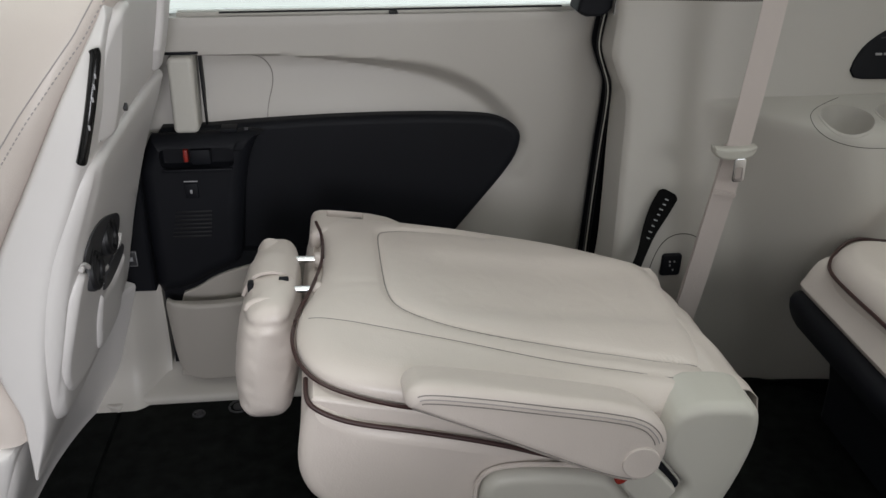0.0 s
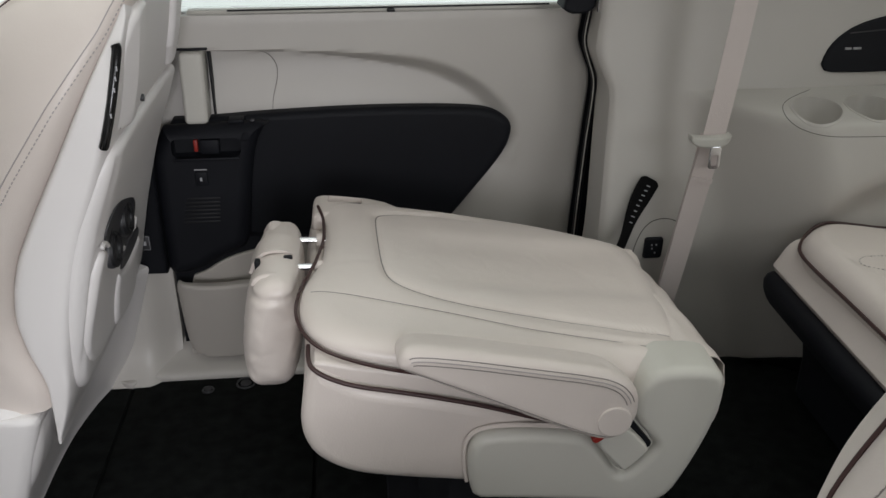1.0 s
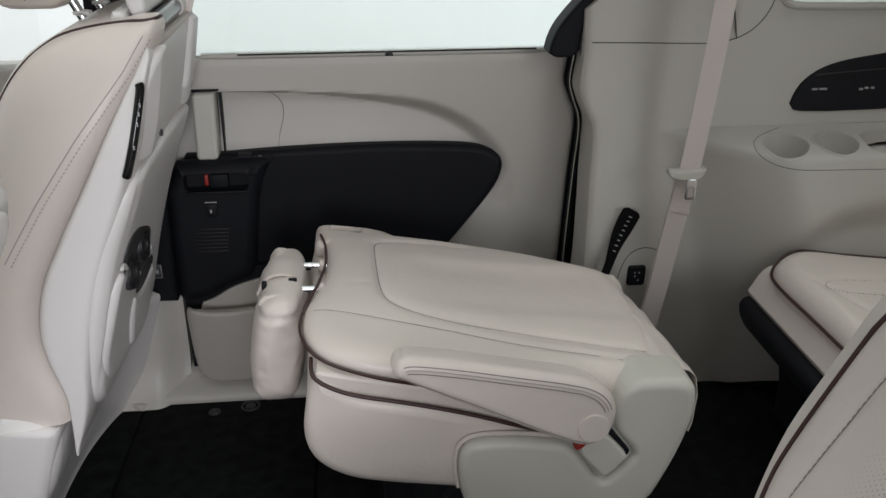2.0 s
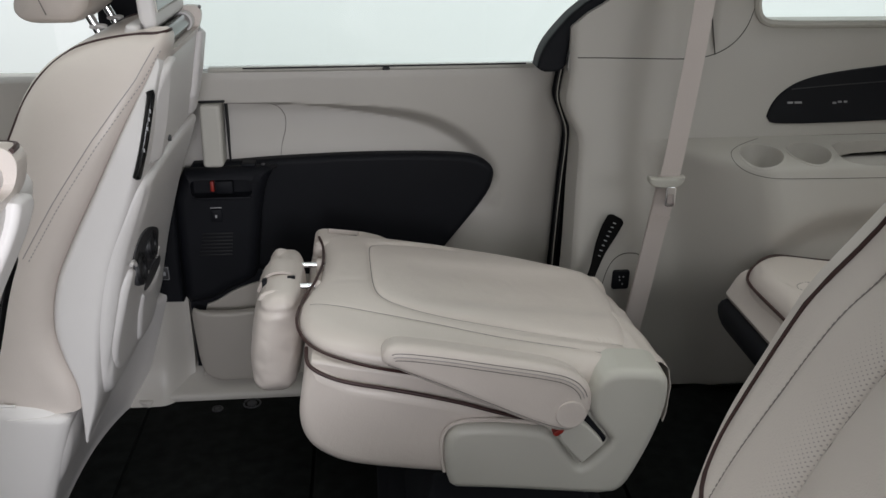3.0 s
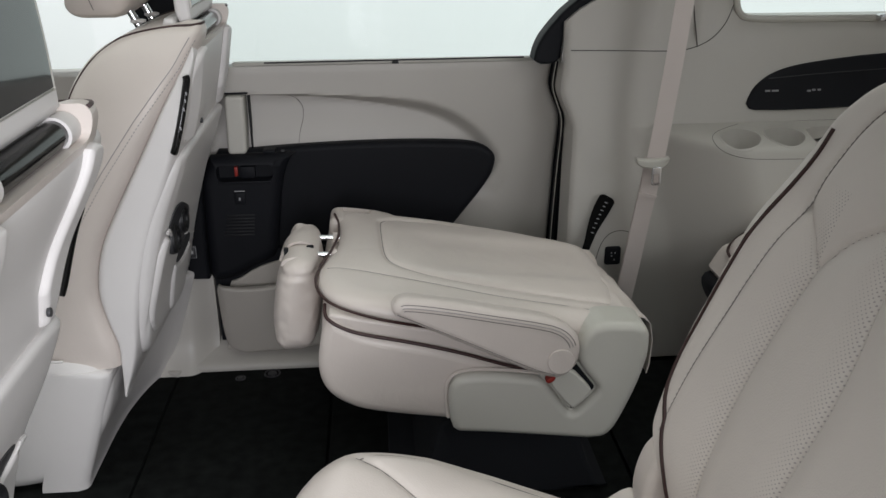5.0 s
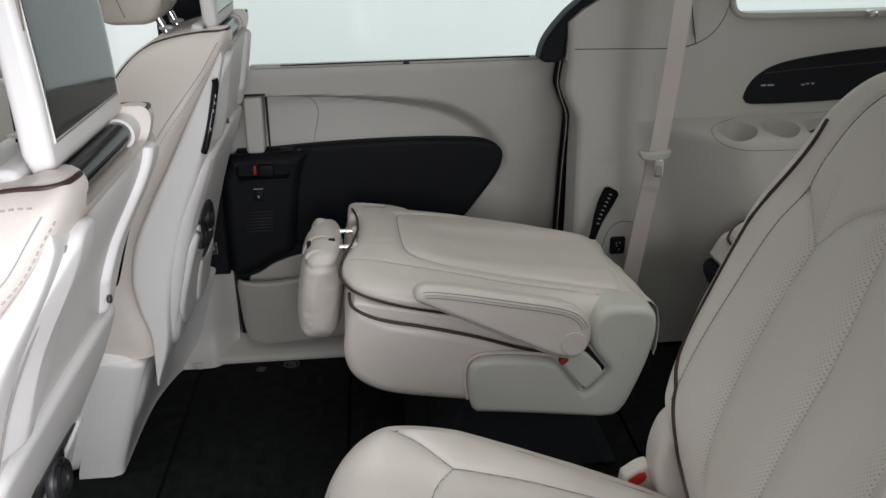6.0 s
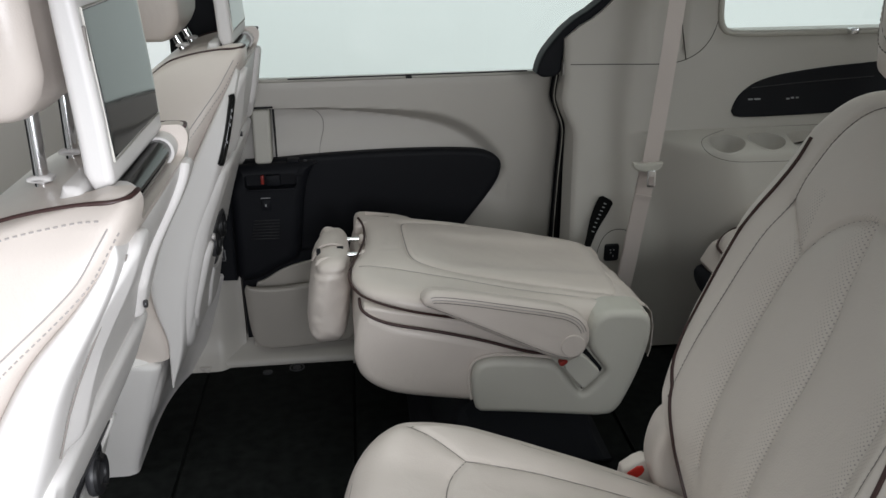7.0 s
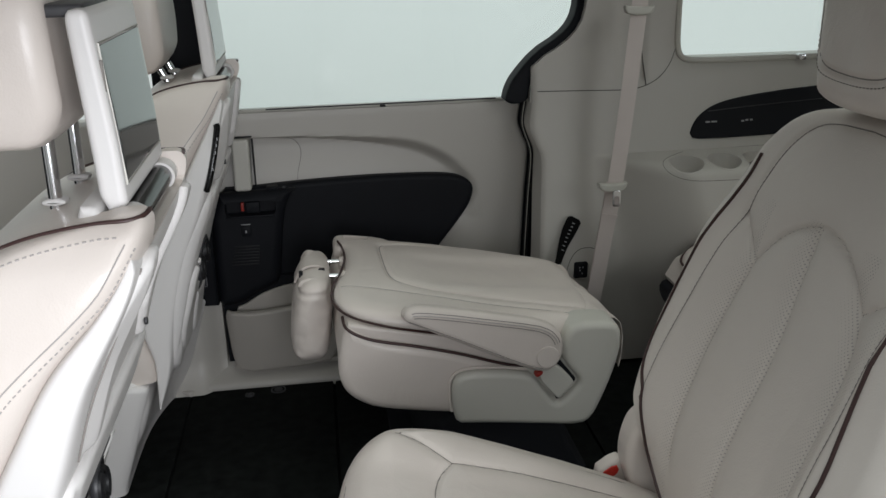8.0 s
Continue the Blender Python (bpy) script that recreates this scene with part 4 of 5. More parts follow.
    for inset, ink in ((0.0085, SEAM), (0.0135, STITCH), (0.0190, SEAM)):
        line = []
        for k in range(160):
            a, b = ring[k - 1], ring[(k + 1) % 160]
            d = (b - a).normalized()
            q = ring[k] + Vector((d.y, -d.x, 0)) * inset
            if k > 60 and q.y < 0.395:
                break
            if k > 2:
                line.append((q.x, 0.0416 + 0.016 * (1 - math.sqrt(1 - max(0.0, 1 - inset / 0.016) ** 2)), q.y))
        p("armrest_seam", tube(line[::2], 0.0008, 5, 1), ink, "", arm)
    lower = [(-0.026, 0.4665), (0.07, 0.4215), (0.14, 0.3855), (0.212, 0.3495), (0.243, 0.3400)]
    p("lower_seam", tube([(x, 0.0428, z + 0.006) for x, z in lower], 0.0008, 5), SEAM, "", arm)
    p("pivot_cap", disc((0.252, 0.0415, 0.372), 0.0235, 0.005, "y", 36, 0.0012), LEATHER, "round leather pivot cap", arm)

    # plastic covers
    side = p("side_cover", loft([(0.072, 0.212), (0.064, 0.24), (0.061, 0.288), (0.067, 0.316), (0.088, 0.330), (0.16, 0.327), (0.222, 0.317), (0.238, 0.306), (0.254, 0.284), (0.272, 0.256), (0.284, 0.242), (0.293, 0.244), (0.314, 0.265), (0.328, 0.282), (0.330, 0.292), (0.320, 0.306), (0.300, 0.332), (0.292, 0.352), (0.294, 0.378), (0.303, 0.405), (0.328, 0.421), (0.37, 0.420), (0.402, 0.416), (0.418, 0.402), (0.4215, 0.375), (0.419, 0.345), (0.405, 0.292), (0.384, 0.237), (0.365, 0.196), (0.34, 0.180), (0.26, 0.190), (0.16, 0.203), (0.10, 0.209)],
                                0.080, 0.165, 0.015, 7, smooth=1, count=260), COVER, "grey-beige moulded plastic side and hinge cover")
    p("side_recess", tube([(0.0625, 0.0975, 0.236), (0.056, 0.0965, 0.28), (0.061, 0.0965, 0.318), (0.088, 0.0965, 0.3345), (0.16, 0.0965, 0.331), (0.225, 0.0965, 0.320)], 0.0035, 6), LEATHER, "", side)
    p("recess_floor", loft([(0.22, 0.325), (0.255, 0.275), (0.284, 0.236), (0.335, 0.285), (0.30, 0.340), (0.27, 0.345)], 0.092, 0.105, 0.002, 2, smooth=0), COVER, "", side)
    # black plate behind the buckle paints the shade of the gap along its edge
    p("buckle_gap", loft([(0.272, 0.338), (0.290, 0.341), (0.3245, 0.295), (0.3235, 0.290), (0.289, 0.2505), (0.284, 0.2505), (0.280, 0.260)], 0.084, 0.0925, 0.001, 1, smooth=0), BLACK, "", side)
    bk = p("buckle", loft([(0.234, 0.318), (0.262, 0.338), (0.280, 0.338), (0.316, 0.297), (0.317, 0.290), (0.289, 0.259), (0.281, 0.258)], 0.071, 0.094, 0.004, 4, smooth=1, count=60), COVER, "beige belt buckle")
    p("buckle_button", loft([(0.232, 0.318), (0.247, 0.328), (0.252, 0.321), (0.239, 0.311)], 0.0695, 0.086, 0.0015, 2, smooth=1), DEEPRED, "red release button", bk)

    # vinyl flap over the hinge
    spine = [(0.372, 0.4040), (0.390, 0.4130), (0.417, 0.408), (0.433, 0.394), (0.440, 0.36), (0.438, 0.31), (0.434, 0.288)]

    def flap(u, v):
        k = v * (len(spine) - 1)
        i = min(int(k), len(spine) - 2)
        t = k - i
        x = spine[i][0] * (1 - t) + spine[i + 1][0] * t
        z = spine[i][1] * (1 - t) + spine[i + 1][1] * t
        y = 0.122 + 0.362 * u + 0.012 * v
        n1 = noise.noise(Vector((y * 30, v * 5, 0.4)))
        return (x - 0.012 * u * u + 0.003 * n1 * v, y, z - 0.03 * u * step(0, 0.4, v) + 0.014 * step(0.95, 1.0, u) * step(0.15, 0.35, v) * (1 - step(0.45, 0.6, v)) + 0.003 * n1)

    p("hinge_flap", grid(flap, 50, 24, 0.003, (0.6, 0, -0.8)), LEATHER, "ivory vinyl flap with frayed edge", None, 60)
    # headrest hanging in front
    levels = []
    far = [(0.284, -0.266), (0.34, -0.268), (0.40, -0.261), (0.44, -0.250), (0.476, -0.236)]
    near_side = [(0.284, -0.186), (0.32, -0.178), (0.40, -0.170), (0.476, -0.172)]
    for k in range(49):
        z = 0.284 + 0.192 * k / 48
        e = min(z - 0.284, 0.476 - z)
        r = 0.024 if z < 0.38 else 0.020
        tuck = r - math.sqrt(max(0.0, r * r - max(0.0, r - e) ** 2))
        levels.append((z, curve_of(near_side, z) - tuck, curve_of(far, z) + tuck, 0.115 - tuck))
    bm = stack(levels, 0.390, 4.0, 120)
    for v in bm.verts:
        x, y, z = v.co
        mid = (curve_of(near_side, z) + curve_of(far, z)) / 2 + 0.010 * math.sin(28 * z)
        ridge = max(0.0, 1 - abs(x - mid) / 0.034) * step(0.32, 0.28, y) * step(0.29, 0.32, z) * (1 - step(0.44, 0.47, z))
        crumple = noise.noise(Vector((x * 26, y * 20, z * 15))) * 0.0022 + abs(noise.noise(Vector((x * 45 + z * 20, y * 30, z * 38)))) * -0.003
        seam = -0.004 * math.exp(-((z - 0.448) / 0.005) ** 2)
        out = Vector((x - mid, (y - 0.390) * 0.4, 0)).normalized()
        v.co += out * (crumple + seam) + Vector((0, -0.010 * ridge, 0.4 * crumple * step(0.45, 0.48, z)))
    hr = p("headrest", bm, LEATHER, "headrest hanging upside down in a creased cover")
    for y in (0.352, 0.446):
        p("post", tube([(-0.205, y, 0.458), (-0.19, y, 0.461), (-0.16, y, 0.461), (-0.12, y, 0.458)], 0.0055, 10), CHROME, "bright steel post", hr)
        p("collar", disc((-0.142, y, 0.460), 0.011, 0.012, "x", 20, 0.002), LEATHER, "", hr)
    p("zip_strap", ribbon([(-0.251, 0.40, 0.443), (-0.240, 0.40, 0.468), (-0.222, 0.40, 0.4805), (-0.194, 0.40, 0.480), (-0.176, 0.40, 0.466)], 0.058, 0.005, (0, 1, 0)), LEATHER, "leather closing strap", hr)
    p("cover_fold", loft([(-0.236, 0.486), (-0.226, 0.504), (-0.214, 0.509), (-0.19, 0.500), (-0.176, 0.490), (-0.19, 0.476)], 0.452, 0.490, 0.005, 4, smooth=1, count=50, warp=lambda x, y, z: (x - 0.004, y, z - 0.032 + 0.25 * (y - 0.47))), LEATHER, "", hr)
    p("cover_tuck", loft([(-0.240, 0.462), (-0.232, 0.480), (-0.207, 0.4865), (-0.18, 0.478), (-0.172, 0.458), (-0.20, 0.445)], 0.300, 0.345, 0.007, 4, smooth=1, count=50, warp=lambda x, y, z: (x - 0.004 + 0.1 * (y - 0.32), y, z - 0.010 - 0.2 * (y - 0.32))), LEATHER, "", hr)
    # black blocks stand for the shade in the cover's open slits
    p("cover_gap", box(-0.240, -0.2315, 0.346, 0.360, 0.450, 0.4765, 0.002), BLACK, "", hr)
    p("cover_gap", box(-0.196, -0.182, 0.356, 0.363, 0.460, 0.4785, 0.002), BLACK, "", hr)
    # black pedestal
    ped = p("base", loft([(-0.03, 0.012), (0.02, 0.02), (0.06, 0.22), (0.30, 0.215), (0.36, 0.02), (0.40, 0.0), (-0.03, 0.0)], 0.17, 0.56, 0.01, 3, smooth=1), SEATBASE, "black carpeted seat base")
    p("floor_skirt", loft([(-0.05, 0.0), (-0.045, 0.012), (0.20, 0.018), (0.24, 0.0)], 0.12, 0.58, 0.008, 3, smooth=1), SEATBASE, "", ped)
    return s


def front_seat(cy, label, inboard, rest=(0.0, 0.0), lean=0.0, low_by=0.0):
    """A front seat seen from behind; inboard is +1 when the cabin's middle lies towards +y."""
    s = thing("front_seat", label, "car seat", (-0.62, cy, 0.0), "front seats")
    p = maker(s)
    WID = [(0.2, 1.36), (0.4, 1.42), (0.6, 1.46), (0.72, 1.44), (0.80, 1.34), (0.86, 1.18), (0.905, 1.0), (0.95, 0.94)]

    def wid(z):
        return curve_of(WID, z) * (1 - 0.07 * lean * step(0.88, 0.78, z))

    def ahead(z):
        """How much further forward the lower back stands on a seat set more upright."""
        return lean * (0.033 * step(0.86, 0.73, z) + 0.025 * step(0.56, 0.42, z))

    def down(z):
        return z - low_by * step(0.45, 0.60, z)

    XFRONT = [(0.27, -0.70), (0.38, -0.755), (0.56, -0.71), (0.66, -0.66), (0.72, -0.628), (0.772, -0.603), (0.822, -0.579), (0.862, -0.546), (0.882, -0.510), (0.893, -0.478), (0.900, -0.445), (0.906, -0.405), (0.912, -0.382)]
    XBACK = [(0.27, -0.556), (0.316, -0.556), (0.377, -0.572), (0.436, -0.578), (0.514, -0.560), (0.589, -0.522), (0.682, -0.468), (0.76, -0.424), (0.819, -0.390), (0.86, -0.367), (0.885, -0.356), (0.900, -0.354), (0.908, -0.358), (0.912, -0.364)]

    XFRONT = [(z, x - ahead(z)) for z, x in XFRONT]
    XBACK = [(z, x - ahead(z)) for z, x in XBACK]
    zs = [0.27 + 0.58 * k / 110 for k in range(111)] + [0.855, 0.862, 0.869, 0.876, 0.882, 0.887, 0.892, 0.896, 0.900, 0.903, 0.906, 0.908, 0.910, 0.9115]
    def half(z):
        return 0.18 * wid(z) - 0.028 * max(0, (z - 0.890) / 0.022) ** 2

    def side_y(x, z, off=0.0):
        """How far out the leather side lies at (x, z)."""
        xf, xr = curve_of(XFRONT, z), curve_of(XBACK, z) + 0.004
        k = min(abs(x - (xf + xr) / 2) / (abs(xr - xf) / 2), 0.995)
        return half(z) * (1 - k ** 6.5) ** (1 / 6.5) + off

    rest_body = p("backrest", stack([(z, curve_of(XFRONT, z), curve_of(XBACK, z) + 0.004, half(z)) for z in zs], cy, 6.5, 200), LEATHER)
    bpy.context.view_layer.update()
    cut(rest_body, box(-0.411, -0.25, cy - 0.128, cy + 0.128, 0.873, 1.0, 0.012, 3))
    # piping and stitching along both shoulders
    def brow(z):
        xf, xr = curve_of(XFRONT, z), curve_of(XBACK, z) + 0.004
        x = (xf + xr) / 2 - 0.853 * abs(xr - xf) / 2
        return (x, side_y(x, z))

    def edge_z(x, off):
        """The height at which the top leather reaches the line off metres inside its edge."""
        lo, hi = 0.86, 0.9115
        for _ in range(30):
            mid = (lo + hi) / 2
            inside = curve_of(XFRONT, mid) < x and side_y(x, mid) > off
            lo, hi = (mid, hi) if inside else (lo, mid)
        return lo

    bpy.context.view_layer.update()
    tree = BVHTree.FromPolygons([v.co + s.location for v in rest_body.data.vertices], [q.vertices for q in rest_body.data.polygons])

    def on_side(x, z, sg, lift):
        """The point of the leather side at (x, z), lifted off it a little."""
        hit = tree.ray_cast(Vector((x, cy + sg * 0.6, z)), Vector((0, -sg, 0)))
        return hit[0] + hit[1] * lift if hit[0] is not None else Vector((x, cy + sg * side_y(x, z), z))

    for sg in (-1, 1):
        line = [(brow(z)[0], cy + sg * brow(z)[1], z) for z in (0.55, 0.60, 0.66, 0.72, 0.77, 0.81, 0.84, 0.865)]
        line += [(x, cy + sg * 0.166, edge_z(x, 0.166) + 0.0005) for x in (-0.500, -0.485, -0.465, -0.44, -0.415, -0.39, -0.374)]
        line += [(-0.364, cy + sg * 0.162, 0.9065), (-0.357, cy + sg * 0.154, 0.9075), (-0.3545, cy + sg * 0.143, 0.9078), (-0.354, cy + sg * 0.130, 0.9078)]
        p("piping", tube(line, 0.0027, 8), PIPING, "burgundy piping")
        seam = [(-0.372, 0.888), (-0.40, 0.842), (-0.47, 0.755), (-0.54, 0.66), (-0.60, 0.57)]
        fine = [(x - ahead(z), z) for x, z in resample_open(seam, 30)]
        p("side_seam", tube([on_side(x, z, sg, 0.0003) for x, z in fine], 0.0009, 5, 0), STITCH)
        p("side_stitching", dashes([on_side(x + 0.008, z - 0.006, sg, 0.0005) for x, z in resample_open(fine, 120)], 0.0038, 0.0034, 0.0009, 0), STITCH)
        if lean:
            p("top_stitching", dashes([on_side(x, edge_z(x, 0.166) - 0.011, sg, 0.0005) for x in [-0.515 + 0.004 * k for k in range(36)]], 0.0038, 0.0034, 0.0010, 0), STITCH)
    # shell
    REAR = [(0.20, -0.562), (0.28, -0.530), (0.37, -0.510), (0.45, -0.490), (0.56, -0.455), (0.64, -0.422), (0.74, -0.387), (0.84, -0.366), (0.90, -0.357)]
    REAR = [(z, x - ahead(z)) for z, x in REAR]
    zs = [0.20 + 0.685 * k / 80 for k in range(81)]
    def deep(z):
        return max(curve_of(REAR, z), curve_of(XBACK, max(z, 0.27)) - 0.004)

    shell = p("back_shell", stack([(z, curve_of(XBACK, max(z, 0.27)) - 0.010, deep(z) - 0.02 * step(0.86, 0.89, z), 0.1745 * wid(z) - 0.010 * step(0.76, 0.86, z)) for z in zs], cy, 7.0, 160), VINYL, "ivory plastic back shell")
    bpy.context.view_layer.update()
    cut(shell, box(-0.413, -0.25, cy - 0.130, cy + 0.130, 0.8695, 1.0, 0.012, 3))

    def rear(y, z, off):
        return (curve_of(REAR, z) + off, y, z)

    def lay(u, v, w):
        edge = max(0.0, abs(u) - 0.19) / 0.06
        return rear(cy + u * (1 - 0.07 * lean), down(v), w - 0.026 - 0.010 * edge * edge)

    low = [(-0.250, 0.62), (-0.250, 0.52), (-0.238, 0.38), (-0.215, 0.28), (-0.12, 0.245), (0.12, 0.245), (0.215, 0.28), (0.238, 0.38), (0.250, 0.52), (0.250, 0.62), (0.240, 0.678), (0.200, 0.690), (0.06, 0.694), (-0.06, 0.694), (-0.200, 0.690), (-0.240, 0.678)]
    low_panel = p("lower_panel", pillow(low, lay, 0.038, 0.014, 0.012, 26, 180, 0.003, lambda u, v: 0.004 * math.sin(math.pi * (v - 0.25) / 0.44) - 0.0035 * math.exp(-((abs(u) - 0.222) / 0.004) ** 2)), VINYL, "raised lower back panel", shell)
    for sg in (-1, 1):
        edge_rim = [(sg * 0.118, 0.70 - low_by), (sg * 0.118, 0.864), (sg * 0.160, 0.868), (sg * 0.196, 0.84), (sg * 0.222, 0.78), (sg * 0.236, 0.70 - low_by)]
        p("back_rim", pillow(edge_rim, lambda e, v, w: rear(cy + e * (1 - 0.07 * lean), v, w - 0.012 - 0.35 * max(0.0, abs(e) - 0.17)), 0.023, 0.008, 0.008, 12, 90, 0.002, smooth=1), VINYL, "raised side of the back shell", shell)
        p("panel_groove", tube([rear(cy + sg * (0.168 + 0.03 * step(0.88, 0.70, z)), z, 0.0002) for z in (0.855, 0.82, 0.78, 0.74 - 0.5 * low_by, 0.705 - low_by)], 0.0012, 5, 1), SEAM, "", shell)
    p("bolt", disc(rear(cy + inboard * 0.124, 0.726 - low_by, 0.012), 0.0055, 0.005, "x", 16, 0.001), DARKGREY, "small dark bolt", shell)
    # moulded pocket with a drooping mouth, and a narrow one outboard of it; e runs outboard
    def pocket_at(off):
        return lambda e, v, w: rear(cy - inboard * e, v, off + w)

    if lean:
        pk = [(-0.178, 0.466), (-0.188, 0.40), (-0.165, 0.30), (0.0, 0.285), (0.09, 0.295), (0.118, 0.36), (0.112, 0.455), (0.098, 0.462), (0.080, 0.420), (0.03, 0.404), (-0.05, 0.425), (-0.12, 0.452)]
        lip = [(-0.182, 0.468), (-0.165, 0.472), (-0.12, 0.456), (-0.05, 0.429), (0.03, 0.407), (0.080, 0.424), (0.098, 0.455)]
        mouth = [(-0.165, 0.474), (-0.05, 0.431), (0.03, 0.409), (0.088, 0.44), (0.092, 0.475), (0.055, 0.500), (-0.01, 0.507), (-0.10, 0.503)]
        phone = [(0.062, 0.385), (0.066, 0.30), (0.075, 0.275), (0.125, 0.275), (0.14, 0.30), (0.142, 0.39), (0.13, 0.382), (0.10, 0.372), (0.075, 0.376)]
        phone_mouth = [(0.07, 0.378), (0.10, 0.370), (0.136, 0.380), (0.134, 0.405), (0.10, 0.414), (0.072, 0.40)]
    else:
        pk = [(-0.222, 0.535), (-0.232, 0.42), (-0.205, 0.31), (-0.05, 0.285), (0.05, 0.292), (0.08, 0.36), (0.072, 0.45), (0.057, 0.458), (0.03, 0.428), (-0.02, 0.427), (-0.10, 0.457), (-0.17, 0.508)]
        lip = [(-0.226, 0.537), (-0.213, 0.541), (-0.17, 0.513), (-0.10, 0.462), (-0.02, 0.431), (0.035, 0.431), (0.057, 0.456)]
        mouth = [(-0.210, 0.540), (-0.17, 0.514), (-0.10, 0.464), (-0.02, 0.433), (0.035, 0.434), (0.054, 0.47), (0.03, 0.505), (-0.04, 0.535), (-0.13, 0.568), (-0.19, 0.575)]
        phone = [(-0.066, 0.412), (-0.062, 0.33), (-0.045, 0.29), (0.06, 0.278), (0.10, 0.30), (0.106, 0.402), (0.09, 0.396), (0.02, 0.386), (-0.04, 0.400)]
        phone_mouth = [(-0.055, 0.407), (0.0, 0.391), (0.09, 0.399), (0.09, 0.425), (0.03, 0.442), (-0.04, 0.433)]
    p("pocket", pillow(pk, pocket_at(0.003), 0.016, 0.010, 0.009, 18, 140, 0.002,
                       lambda u, v: -0.003 * math.exp(-((u - 0.02) / 0.003) ** 2) + 0.004 * step(0.36, 0.45, v)), VINYL, "moulded map pocket", shell)
    p("pocket_lip", bead(pocket_at(0), lip, 0.019, 0.0035), VINYL, "", shell)
    # dark plate on the panel paints the shade inside the pocket
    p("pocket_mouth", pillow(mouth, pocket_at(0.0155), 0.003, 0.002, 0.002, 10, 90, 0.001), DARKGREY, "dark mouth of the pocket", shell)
    p("small_pocket", pillow(phone, pocket_at(0.004), 0.022, 0.014, 0.010, 14, 100, 0.002), VINYL, "narrow phone pocket", shell)
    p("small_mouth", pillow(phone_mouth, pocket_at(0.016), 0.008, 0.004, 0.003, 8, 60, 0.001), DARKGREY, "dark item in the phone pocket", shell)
    p("panel_tear", tube([rear(cy + inboard * 0.10, 0.335, 0.0150), rear(cy + inboard * 0.08, 0.347, 0.0155), rear(cy + inboard * 0.05, 0.350, 0.0155)], 0.0013, 5), SEAM, "", low_panel)
    # port strip on the inboard edge
    strip = [(curve_of(REAR, z) - 0.0065, cy + inboard * (0.1775 * wid(z) - 0.0035), z) for z in [q - low_by for q in (0.822, 0.80, 0.775, 0.75, 0.725, 0.704)]]
    strip = [(strip[0][0] - 0.002, strip[0][1] - inboard * 0.002, 0.827 - low_by)] + strip + [(strip[-1][0] - 0.003, strip[-1][1] - inboard * 0.002, 0.698 - low_by)]
    p("port_strip", tube(strip, 0.0066, 10), BLACK_GLOSS, "black strip of sockets", shell)
    for z in [q - low_by for q in (0.800, 0.788, 0.774, 0.742)]:
        q = Vector((curve_of(REAR, z) - 0.0065, cy + inboard * (0.1775 * wid(z) - 0.0035), z)) + Vector((0.45, inboard * 0.9, 0)).normalized() * 0.0066
        p("port", box(q.x - 0.0010, q.x + 0.0010, q.y - 0.0008, q.y + 0.0008, z - 0.003, z + 0.003, 0.0003), GREY, "", shell)
    # apron from the shell down to the carpet, curved forward towards the door
    if not lean:
        foot = [(-0.268, -0.664), (-0.15, -0.664), (-0.06, -0.663), (0.02, -0.658), (0.08, -0.649), (0.13, -0.638), (0.17, -0.626), (0.20, -0.614), (0.235, -0.596)]

        def apron(u, v):
            y = -0.266 + 0.501 * u
            z = 0.002 + 0.268 * v
            nose = 0.020 * (1 - math.sqrt(max(0.0, 1 - max(0.0, 1 - u / 0.04) ** 2))) + 0.020 * (1 - math.sqrt(max(0.0, 1 - max(0.0, (v - 0.94) / 0.06) ** 2)))
            return (curve_of(foot, y) + 0.36 * z - 0.10 * z * z + 0.006 * math.exp(-z / 0.012) - nose, cy + y, z)

        p("rear_apron", grid(apron, 75, 40, 0.07, (-1, 0, 0)), VINYL, "ivory plastic apron reaching the carpet")
    p("seat_side", loft([(-0.585, 0.27), (-0.582, 0.21), (-0.62, 0.11), (-0.70, 0.03), (-0.78, 0.0), (-1.12, 0.0), (-1.15, 0.25), (-1.05, 0.37), (-0.72, 0.30), (-0.64, 0.295)], cy - 0.262, cy + 0.262, 0.03, 6, smooth=2, count=110), VINYL, "rounded ivory seat side")
    p("side_piping", tube([(-0.66, cy + inboard * 0.2645, 0.298), (-0.72, cy + inboard * 0.2645, 0.300), (-0.9, cy + inboard * 0.2645, 0.33)], 0.003, 6), VINYL)
    p("seat_cushion", loft([(-0.60, 0.28), (-0.66, 0.36), (-1.05, 0.42), (-1.16, 0.38), (-1.14, 0.26), (-0.9, 0.25)], cy - 0.25, cy + 0.25, 0.03, 5, smooth=2, count=90), LEATHER)
    # grab handle between two knuckles
    p("handle_bar", tube([(-0.381, cy - 0.118, 0.887), (-0.380, cy - 0.06, 0.887), (-0.380, cy + 0.06, 0.887), (-0.381, cy + 0.118, 0.887)], 0.0155, 18), BLACK_GLOSS, "glossy black grab handle")
    for sg in (-1, 1):
        p("handle_lug", tube([(-0.380, cy + sg * 0.090, 0.887), (-0.3805, cy + sg * 0.105, 0.887), (-0.381, cy + sg * 0.122, 0.886), (-0.385, cy + sg * 0.138, 0.884)], 0.0185, 20), VINYL, "ivory handle knuckle")
    p("handle_trough", loft([(-0.412, 0.85), (-0.404, 0.880), (-0.404, 0.905), (-0.41, 0.914), (-0.43, 0.914), (-0.435, 0.85)], cy - 0.135, cy + 0.135, 0.008, 4, smooth=1, count=60), VINYL)
